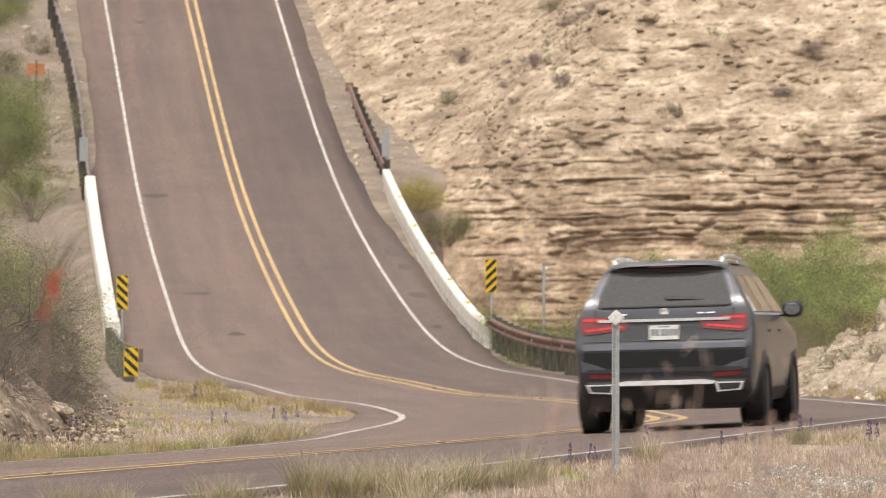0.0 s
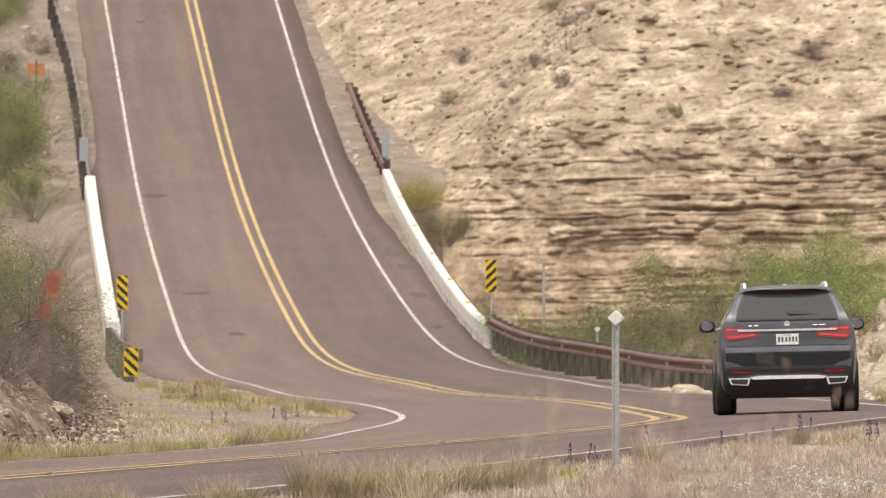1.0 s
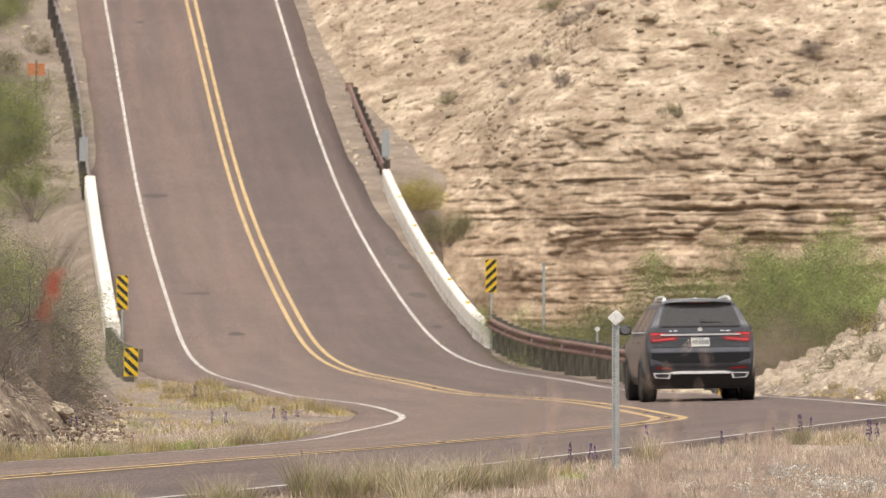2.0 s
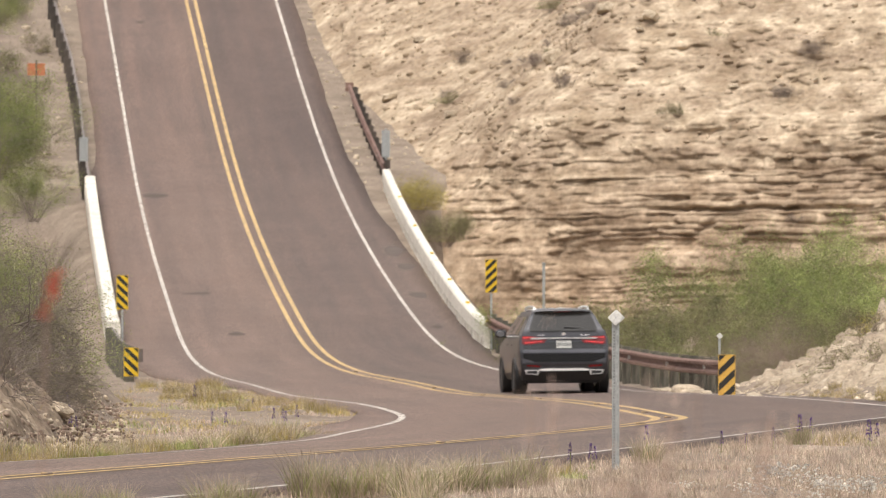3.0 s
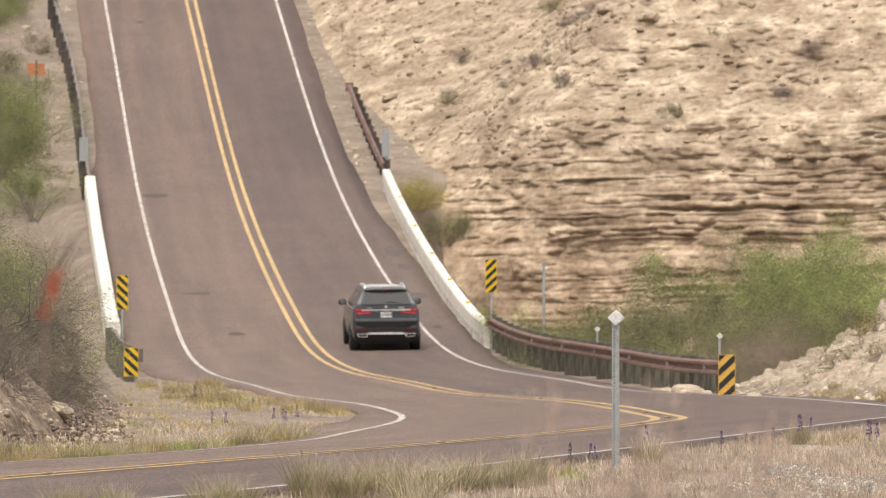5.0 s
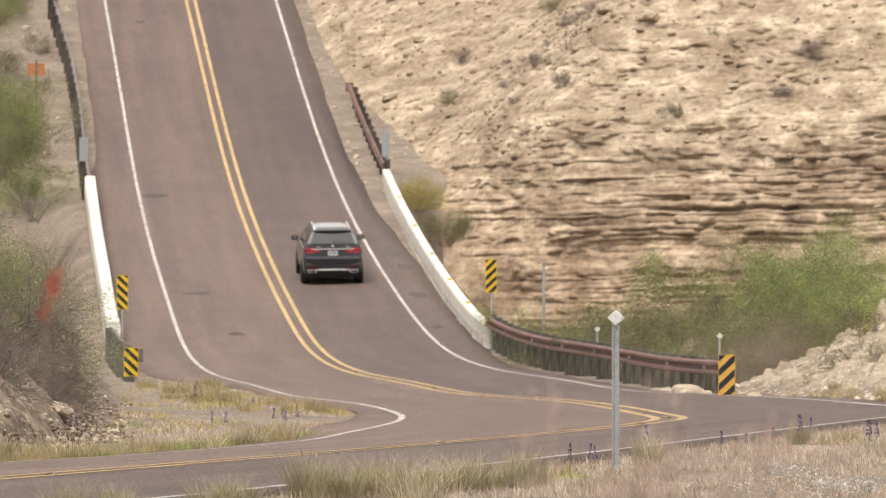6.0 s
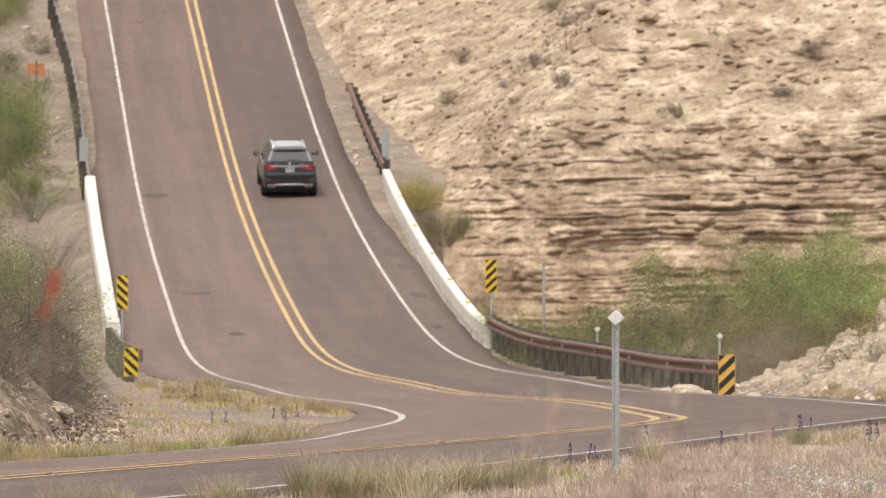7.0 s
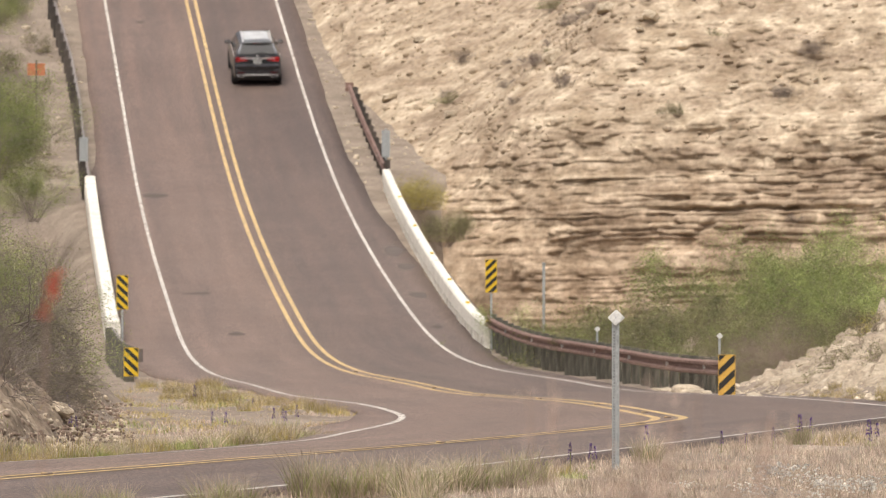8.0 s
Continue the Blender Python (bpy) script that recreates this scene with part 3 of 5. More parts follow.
def build_car():
    car = empty("car", Matrix(), "dark grey sport utility car driving away on the road", "car")
    # body shell
    zl = np.array([0.28, 0.34, 0.40, 0.52, 0.62, 0.74, 0.85, 0.90, 0.95, 1.05, 1.12, 1.16, 1.20, 1.22, 1.30, 1.38, 1.46, 1.55, 1.63, 1.68, 1.72, 1.755, 1.785])
    ys = np.array([0, 0.04, 0.12, 0.25, 0.45, 0.7, 1.0, 1.4, 1.9, 2.4, 2.8, 3.1, 3.4, 3.75, 4.1, 4.5, 4.8, 4.95, 5.05, 5.12, 5.15])
    verts, n = [], len(zl)
    for y in ys:
        top = float(roof_z(max(y, 0.5)))
        zz = np.where(zl <= 1.05, np.minimum(zl, top - 0.02 - (1.05 - zl) * 0.02), 0)
        k = (zl - 1.05) / (zl[-1] - 1.05)
        zz = np.where(zl > 1.05, min(1.05, top - 0.02) + k * (top - min(1.05, top - 0.02)), zz)
        sh = y / 5.15
        row = []
        for z in zz:
            yy = max(y, float(rear_y(z)) + y * 0.12) if y < 1.0 else y
            w = float(body_half_width(yy, z))
            if top < 1.7 and z > 1.0:
                w = min(w, float(body_half_width(yy, 1.05)) - 0.5 * max(0, (z - 1.0)) * (1 if top < 1.25 else 0.6))
            row.append((w, yy, z))
        ring = [(-x, a, b) for x, a, b in row] + [(x, a, b) for x, a, b in row[::-1]]
        verts += ring
    r = 2 * n
    faces = []
    for i in range(len(ys) - 1):
        for j in range(r):
            a, b = i * r + j, i * r + (j + 1) % r
            faces.append((a, b, b + r, a + r))
    # tail and nose in strips
    for base, flip in ((0, False), ((len(ys) - 1) * r, True)):
        for j in range(n - 1):
            q = (base + j, base + r - 1 - j, base + r - 2 - j, base + j + 1)
            faces.append(q if not flip else q[::-1])
    me = mesh_of("body", verts, faces, [M_PAINT], True)
    bm = bmesh.new()
    bm.from_mesh(me)
    bmesh.ops.recalc_face_normals(bm, faces=bm.faces)
    for e in bm.edges:
        if len(e.link_faces) == 2 and e.calc_face_angle() > 0.6:
            e.smooth = False
    bm.to_mesh(me)
    bm.free()
    body = part_me("body", me, car, "dark grey metallic painted body")

    def rear_panel(name, outline, mat, parent, proud=0.008, label="", thick=0.02, flat=None):
        """A panel laid on the tail: outline (x, z) polygon, following the tail's slope."""
        bm = bmesh.new()
        f, b = [], []
        for x, z in outline:
            ry = float(rear_y(z)) if flat is None else flat
            f.append(bm.verts.new((x, ry - proud, z)))
            b.append(bm.verts.new((x, ry + thick, z)))
        bm.faces.new(f)
        bm.faces.new(b[::-1])
        k = len(f)
        for i in range(k):
            bm.faces.new((f[i], b[i], b[(i + 1) % k], f[(i + 1) % k]))
        bmesh.ops.recalc_face_normals(bm, faces=bm.faces)
        return part(name, bm, mat, parent, label)

    def sym(pts):
        return pts + [(-x, z) for x, z in pts[::-1]]

    # tailgate glass with its dark frame, spoiler, wiper
    bm = bmesh.new()
    rows = []
    for x, z in ((0.66, 1.31), (0.71, 1.325), (0.722, 1.345), (0.69, 1.44), (0.655, 1.53), (0.625, 1.61), (0.605, 1.66), (0.585, 1.71), (0.55, 1.74)):
        ry = float(rear_y(z))
        rows.append([bm.verts.new((x * f, ry - 0.014 + d, z)) for d in (0, 0.03) for f in (-1, 1)])
    for p, q in zip(rows[:-1], rows[1:]):
        for i, j in ((0, 1), (1, 3), (3, 2), (2, 0)):
            bm.faces.new((p[i], p[j], q[j], q[i]))
    bm.faces.new([rows[0][i] for i in (0, 2, 3, 1)])
    bm.faces.new([rows[-1][i] for i in (0, 1, 3, 2)])
    bmesh.ops.recalc_face_normals(bm, faces=bm.faces)
    window = part("rear_window", bm, M_GLASS, car, "dark tinted rear window")
    bm = bmesh.new()
    box(bm, -0.585, 0.425, 1.672, 0.585, 0.66, 1.745, 0.02)
    part("window_band", bm, M_GLOSSBLACK, window)
    # roof edge: a thin lip that bows back in the middle and turns down into the rear pillars
    bm = bmesh.new()
    rows = []
    for x in np.linspace(-1, 1, 17):
        e = abs(x) ** 4
        dy, dz = 0.10 * e, -0.05 * e * x * x
        rows.append([bm.verts.new((x * 0.635, y + dy, z + dz)) for y, z in ((0.365, 1.752), (0.37, 1.772), (0.43, 1.795), (0.55, 1.806), (0.90, 1.806), (0.90, 1.72), (0.45, 1.745))])
    for p, q in zip(rows[:-1], rows[1:]):
        for i in range(7):
            bm.faces.new((p[i], p[(i + 1) % 7], q[(i + 1) % 7], q[i]))
    bm.faces.new(rows[0])
    bm.faces.new(rows[-1][::-1])
    bmesh.ops.recalc_face_normals(bm, faces=bm.faces)
    spoiler = part("spoiler", bm, M_LIPSHEEN, car)
    bm = bmesh.new()
    box(bm, -0.19, 0.375, 1.732, 0.19, 0.42, 1.745, 0.004)
    part("brake_light", bm, M_REDLENS, spoiler, "red high brake lamp")
    bm = bmesh.new()
    cyl(bm, 0.022, 0.014, (0.02, 0.165, 1.40), (0.46, 0.17, 1.378), 8)
    cyl(bm, 0.022, 0.022, (0.02, 0.165, 1.395), (0.02, 0.20, 1.395), 10)
    part("wiper", bm, M_BLACK, car)
    # added pale slivers paint the sky's reflection along the rear pillars
    for s in (-1, 1):
        rear_panel("pillar_sheen", [(s * 0.745, 1.35), (s * 0.765, 1.35), (s * 0.665, 1.64), (s * 0.640, 1.655)], M_PAINTLIT, car, 0.006)
    # tail: lamps, chrome strip, plate, badges
    for s in (-1, 1):
        lamp = rear_panel("tail_light", [(s * 0.36, 1.155), (s * 0.42, 1.075), (s * 0.83, 1.035), (s * 0.885, 1.07), (s * 0.89, 1.19), (s * 0.86, 1.225), (s * 0.40, 1.185)], M_REDLENS, car, 0.016, "red tail lamp")
        rear_panel("light_strip", [(s * 0.45, 1.10), (s * 0.82, 1.062), (s * 0.85, 1.09), (s * 0.45, 1.122)], M_REDGLOW, lamp, 0.022)
        rear_panel("light_strip", [(s * 0.62, 1.178), (s * 0.87, 1.172), (s * 0.86, 1.205), (s * 0.62, 1.200)], M_REDGLOW, lamp, 0.022)
        rear_panel("reflector", [(s * 0.52, 0.560), (s * 0.80, 0.575), (s * 0.80, 0.620), (s * 0.52, 0.600)], M_REDLENS, car, 0.014, "red lower reflector")
        ex = rear_panel("exhaust_trim", [(s * 0.53, 0.505), (s * 0.56, 0.40), (s * 0.80, 0.415), (s * 0.84, 0.505)], M_SILVER, car, 0.02, "chrome exhaust trim", thick=0.12, flat=0.01)
        rear_panel("exhaust_opening", [(s * 0.56, 0.490), (s * 0.58, 0.417), (s * 0.785, 0.43), (s * 0.812, 0.490)], M_BLACK, ex, 0.026, flat=0.01)
        rear_panel("bumper_corner", [(s * 0.62, 0.665), (s * 0.88, 0.64), (s * 0.90, 0.76), (s * 0.70, 0.70)], M_PAINTLIT, car, 0.02)
    rear_panel("chrome_strip", sym([(0.70, 1.158), (0.70, 1.188)]), M_CHROME, car, 0.024, "bright chrome strip across the tailgate", flat=0.075)
    # flat black panel: shade of the plate's hollow is put into its colour
    rear_panel("plate_recess_dark", sym([(0.60, 0.955), (0.66, 1.03), (0.36, 1.10)]), M_GLOSSBLACK, car, 0.006)
    plate = rear_panel("number_plate", sym([(0.158, 0.965), (0.158, 1.118)]), M_PLATE, car, 0.022, "white number plate with dark bars")
    for i in range(6):
        x = -0.118 + i * 0.047 + (0.01 if i > 1 else 0)
        rear_panel("plate_bar", [(x - 0.015, 1.005), (x + 0.015, 1.005), (x + 0.015, 1.078), (x - 0.015, 1.078)], M_INK, plate, 0.025)
    rear_panel("plate_bar", sym([(0.06, 1.095), (0.06, 1.105)]), M_INK, plate, 0.025)
    bm = bmesh.new()
    cyl(bm, 0.042, 0.042, (0, 0.10, 1.255), (0, 0.118, 1.262), 20)
    part("badge", bm, M_CHROME, car, "round chrome badge")
    for x0, x1 in ((-0.54, -0.48), (-0.46, -0.39), (0.36, 0.44), (0.45, 0.55)):
        rear_panel("badge_bar", [(x0, 1.232), (x1 - 0.015, 1.232), (x1 - 0.015, 1.246), (x0, 1.246)], M_CHROME, car, 0.016)
    # tailgate crease and bumper
    # upward-facing ledge, its sky reflection painted in as a lighter tone
    rear_panel("bumper_ledge", sym([(0.86, 0.865), (0.885, 0.925), (0.84, 0.935)]), M_PAINTLIT, car, 0.016)
    for s in (-1, 1):
        # black bands paint the shade of the hollow below the lamps
        rear_panel("lamp_recess_dark", [(s * 0.48, 0.955), (s * 0.84, 0.955), (s * 0.86, 1.01), (s * 0.42, 1.025)], M_GLOSSBLACK, car, 0.010)
        rear_panel("tailgate_seam", [(s * 0.715, 0.94), (s * 0.721, 0.94), (s * 0.741, 1.30), (s * 0.735, 1.30)], M_BLACK, car, 0.026)
    rear_panel("bumper_panel", sym([(0.80, 0.675), (0.86, 0.70), (0.87, 0.845)]), M_GLOSSBLACK, car, 0.004)
    rear_panel("bumper_lip", sym([(0.83, 0.625), (0.83, 0.665)]), M_PAINT, car, 0.02, thick=0.05, flat=0.0)
    rear_panel("skid_plate", sym([(0.50, 0.485), (0.54, 0.515), (0.42, 0.535)]), M_SILVER, car, 0.02, "silver bumper trim", thick=0.1, flat=0.0)
    rear_panel("diffuser", sym([(0.86, 0.29), (0.87, 0.40), (0.52, 0.46)]), M_BLACK, car, 0.01, "black plastic lower bumper", thick=0.2)
    # side windows, pillars, trim, handles, mirrors, rails, wheels
    for s in (-1, 1):
        def side_panel(name, outline, mat, parent, proud=0.006, label=""):
            bm = bmesh.new()
            f, b = [], []
            for y, z in outline:
                w = float(body_half_width(y, z))
                f.append(bm.verts.new((s * (w + proud), y, z)))
                b.append(bm.verts.new((s * (w - 0.02), y, z)))
            k = len(f)
            bm.faces.new(f)
            bm.faces.new(b[::-1])
            for i in range(k):
                bm.faces.new((f[i], b[i], b[(i + 1) % k], f[(i + 1) % k]))
            bmesh.ops.recalc_face_normals(bm, faces=bm.faces)
            return part(name, bm, mat, parent, label)
        for y0, y1, ya, yb in ((0.50, 1.15, 0.72, 1.18), (1.22, 2.22, 1.25, 2.20), (2.30, 3.45, 2.28, 2.95)):
            side_panel("side_window", [(y0, 1.24), (y1, 1.24), ((y1 + yb) / 2, 1.42), (yb, 1.62), (ya, 1.64), ((y0 + ya) / 2, 1.42)], M_GLASS, car, 0.010, "dark tinted side window")
        side_panel("chrome_trim", [(0.45, 1.205), (3.55, 1.205), (3.55, 1.228), (0.45, 1.228)], M_CHROME, car, 0.012)
        for y0 in (1.30, 2.40):
            bm = bmesh.new()
            box(bm, s * 0.985 - 0.02, y0, 1.02, s * 0.985 + 0.025, y0 + 0.24, 1.05, 0.008)
            part("door_handle", bm, M_PAINT, car)
            side_panel("door_seam", [(y0 - 0.06, 0.42), (y0 - 0.052, 0.42), (y0 - 0.052, 1.2), (y0 - 0.06, 1.2)], M_BLACK, car, 0.003)
        side_panel("sill", [(1.45, 0.285), (3.65, 0.285), (3.65, 0.42), (1.45, 0.42)], M_BLACK, car, 0.02)
        bm = bmesh.new()
        box(bm, s * 0.93 - 0.03, 3.06, 1.19, s * 1.03 + 0.03, 3.12, 1.22, 0.01)
        mirror = part("mirror", bm, M_BLACK, car)
        bm = bmesh.new()
        box(bm, s * 1.085 - 0.12, 3.03, 1.175, s * 1.085 + 0.12, 3.21, 1.355, 0.085)
        part("mirror_housing", bm, M_PAINT, mirror, smoothed=True)
        bm = bmesh.new()
        cyl(bm, 1, 1, (0, -1, 0), (0, 1, 0), 20)
        bm.transform(Matrix.Translation((s * 1.085, 3.034, 1.265)) @ Matrix.Diagonal((0.085, 0.01, 0.062, 1)))
        part("mirror_glass", bm, M_RIM, mirror, "grey mirror glass")
        bm = bmesh.new()
        pts = [(0.62, 1.735), (0.68, 1.80), (1.0, 1.822), (1.8, 1.828), (2.5, 1.805), (2.72, 1.76)]
        for (ya, za), (yb, zb) in zip(pts[:-1], pts[1:]):
            cyl(bm, 0.024, 0.024, (s * 0.565, ya, za + 0.015), (s * 0.58, yb, zb + 0.015), 8)
        part("roof_rail", bm, M_CHROME, car, "satin chrome roof rail")
        for y0 in (0.95, 4.05):
            # no arch is cut: a black disc puts its shaded hollow into colour
            bm = bmesh.new()
            cyl(bm, 0.46, 0.46, (s * 0.80, y0, 0.42), (s * float(body_half_width(y0, 0.7) + 0.006), y0, 0.42), 32)
            part("arch_dark_disc", bm, M_BLACK, car)
            place = pose(s * 0.865, y0, 0.385)
            bm = bmesh.new()
            prof = [(-0.135, 0.27), (-0.145, 0.34), (-0.13, 0.375), (-0.10, 0.385), (0.10, 0.385), (0.13, 0.375), (0.145, 0.34), (0.135, 0.27)]
            seg = 36
            vs = [[bm.verts.new((x, r * math.cos(2 * math.pi * k / seg), r * math.sin(2 * math.pi * k / seg))) for x, r in prof] for k in range(seg)]
            for k in range(seg):
                for j in range(len(prof)):
                    bm.faces.new((vs[k][j], vs[k][(j + 1) % len(prof)], vs[(k + 1) % seg][(j + 1) % len(prof)], vs[(k + 1) % seg][j]))
            bmesh.ops.recalc_face_normals(bm, faces=bm.faces)
            hub = new("wheel")
            hub.parent = car
            hub.matrix_basis = place
            part("tyre", bm, M_TYRE, hub, "black rubber tyre", smoothed=True)
            bm = bmesh.new()
            cyl(bm, 0.06, 0.06, (s * 0.03, 0, 0), (s * 0.125, 0, 0), 16)
            for k in range(5):
                box(bm, s * 0.085 - 0.02, -0.035, 0.04, s * 0.085 + 0.02, 0.035, 0.28, 0.008, pose(0, 0, 0, 72 * k, 0, 0))
            cyl(bm, 0.275, 0.275, (-0.12, 0, 0), (0.02 * s, 0, 0), 32)
            part("rim", bm, M_RIM, hub, "five-spoke alloy rim")
            WHEELS.append((hub, place))
    # roof skin, its pale colour holding the reflected sky
    ry = np.array([0.50, 0.8, 1.2, 1.7, 2.2, 2.6, 2.95])
    rx = np.linspace(-1, 1, 9)
    V = [(x * 0.60, y, float(roof_z(y)) + 0.030 - 0.03 * abs(x) ** 3) for y in ry for x in rx]
    me = mesh_of("roof", V, [tuple(q) for q in grid_faces(len(ry), len(rx))[:, ::-1]], [M_ROOFSHEEN], True)
    roof = part_me("roof", me, car, "car roof painted pale for the sky's reflection")
    md = roof.modifiers.new("thick", "SOLIDIFY")
    md.thickness = 0.02
    bm = bmesh.new()
    box(bm, -0.03, 0.85, 1.775, 0.03, 1.03, 1.83, 0.02)
    part("antenna_fin", bm, M_ROOFSHEEN, car)
    bm = bmesh.new()
    box(bm, -0.80, 0.30, 0.22, 0.80, 4.9, 0.30, 0.02)
    part("underbody", bm, M_BLACK, car)
    bm = bmesh.new()
    q = [bm.verts.new(v) for v in ((-0.62, 3.02, 1.715), (0.62, 3.02, 1.715), (0.80, 3.74, 1.235), (-0.80, 3.74, 1.235))]
    bm.faces.new(q[::-1])
    r = bmesh.ops.extrude_face_region(bm, geom=bm.faces[:])
    bmesh.ops.translate(bm, vec=(0, 0.02, 0.025), verts=[v for v in r["geom"] if isinstance(v, bmesh.types.BMVert)])
    bmesh.ops.recalc_face_normals(bm, faces=bm.faces)
    part("windscreen", bm, M_GLASS, car)
    return car


WHEELS = []
CAR = build_car()

# ---- roadside furniture ----
M_RAIL = material("weathered_brown_steel", [(0.14, 0.078, 0.062), (0.23, 0.14, 0.112), (0.31, 0.21, 0.175)], scale=1.2, rough=0.6, metal=0.3, bump=0.2, stretch=(1, 1, 3))
M_RAILGREY = material("dull_galvanised_rail", [(0.26, 0.22, 0.20), (0.36, 0.32, 0.29)], scale=1.5, rough=0.55, metal=0.4, bump=0.15)
M_POST = material("weathered_timber", [(0.075, 0.070, 0.055), (0.13, 0.12, 0.095), (0.20, 0.18, 0.145)], scale=3, rough=0.9, bump=0.6, stretch=(3, 3, 0.5), per_object=0.2)
M_POSTDARK = material("dark_creosoted_timber", [(0.045, 0.036, 0.030), (0.075, 0.062, 0.052), (0.12, 0.10, 0.085)], scale=3, rough=0.9, bump=0.6, stretch=(3, 3, 0.5), per_object=0.35)
M_GALV = material("galvanised_steel", [(0.36, 0.38, 0.38), (0.48, 0.49, 0.48)], scale=6, rough=0.45, metal=0.5, bump=0.1)
M_CONCRETE = worn(material("whitewashed_concrete", [(0.58, 0.54, 0.47), (0.70, 0.66, 0.58), (0.78, 0.74, 0.66)], scale=1.5, rough=0.9, bump=0.4, fine=14, detail=8), (0.40, 0.34, 0.27), 0.62, 0.74, 1.2)
M_SIGNYELLOW = material("yellow_sign_sheeting", [(0.66, 0.42, 0.02), (0.74, 0.50, 0.03)], scale=5, rough=0.4, bump=0)
M_SIGNFADED = material("faded_yellow_sign_sheeting", [(0.55, 0.32, 0.06), (0.62, 0.38, 0.08)], scale=5, rough=0.5, bump=0)
M_SIGNBLACK = material("black_sign_sheeting", [(0.018, 0.017, 0.016), (0.03, 0.028, 0.025)], scale=5, rough=0.5, bump=0)
M_REFLECT = material("white_reflector_sheeting", [(0.62, 0.61, 0.58), (0.70, 0.69, 0.66)], scale=8, rough=0.45, bump=0)
M_ORANGE = material("faded_orange_sign", [(0.42, 0.14, 0.06), (0.5, 0.2, 0.1)], scale=5, rough=0.6, bump=0)


def parapet(side, o0, o1, label, tall=0.68, half=0.15, end=BRIDGE1):
    """Low white concrete bridge parapet: a rail on short piers with drain openings between them."""
    p0 = road_point(BRIDGE0, o0)
    base = empty("bridge_parapet", pose(*p0), label, "parapet", "bridge parapets")

    def at(y, o, z):
        return road_point(y, np.interp(y, [BRIDGE0, end], [o0, o1]) + o, z) - p0
    prof = [(-half, 0.24), (-half, tall - 0.06), (0.04 - half, tall), (half - 0.04, tall), (half, tall - 0.06), (half, 0.24)]
    ys = np.arange(BRIDGE0, end + 0.01, 1.0)
    V = np.stack([at(ys, o, z) for o, z in prof], 1).reshape(-1, 3)
    n, k = len(ys), len(prof)
    F = [(i * k + j, i * k + (j + 1) % k, (i + 1) * k + (j + 1) % k, (i + 1) * k + j) for i in range(n - 1) for j in range(k)]
    F += [tuple(range(k))[::-1], tuple((n - 1) * k + j for j in range(k))]
    part_me("top_rail", mesh_of("top_rail", V, F, [M_CONCRETE]), base)
    y = BRIDGE0 + 0.02
    i = 0
    while y < end - 0.9:
        c = [at(yy, oo, zz) for zz in (-0.3, 0.245) for yy, oo in ((y, -0.13), (y + 0.85, -0.13), (y + 0.85, 0.13), (y, 0.13))]
        part_me("pier", mesh_of("pier", c, [(0, 1, 2, 3), (7, 6, 5, 4), (0, 4, 5, 1), (1, 5, 6, 2), (2, 6, 7, 3), (3, 7, 4, 0)], [M_CONCRETE]), base)
        if side > 0 and i % 6 == 0:
            m = at(y + 0.4, 0, tall)
            bm = bmesh.new()
            box(bm, m[0] - 0.06, m[1] - 0.03, m[2], m[0] + 0.06, m[1] + 0.03, m[2] + 0.06, 0.01)
            part("reflector", bm, M_SIGNYELLOW, base, "yellow reflector")
        y += 1.45
        i += 1
    return base


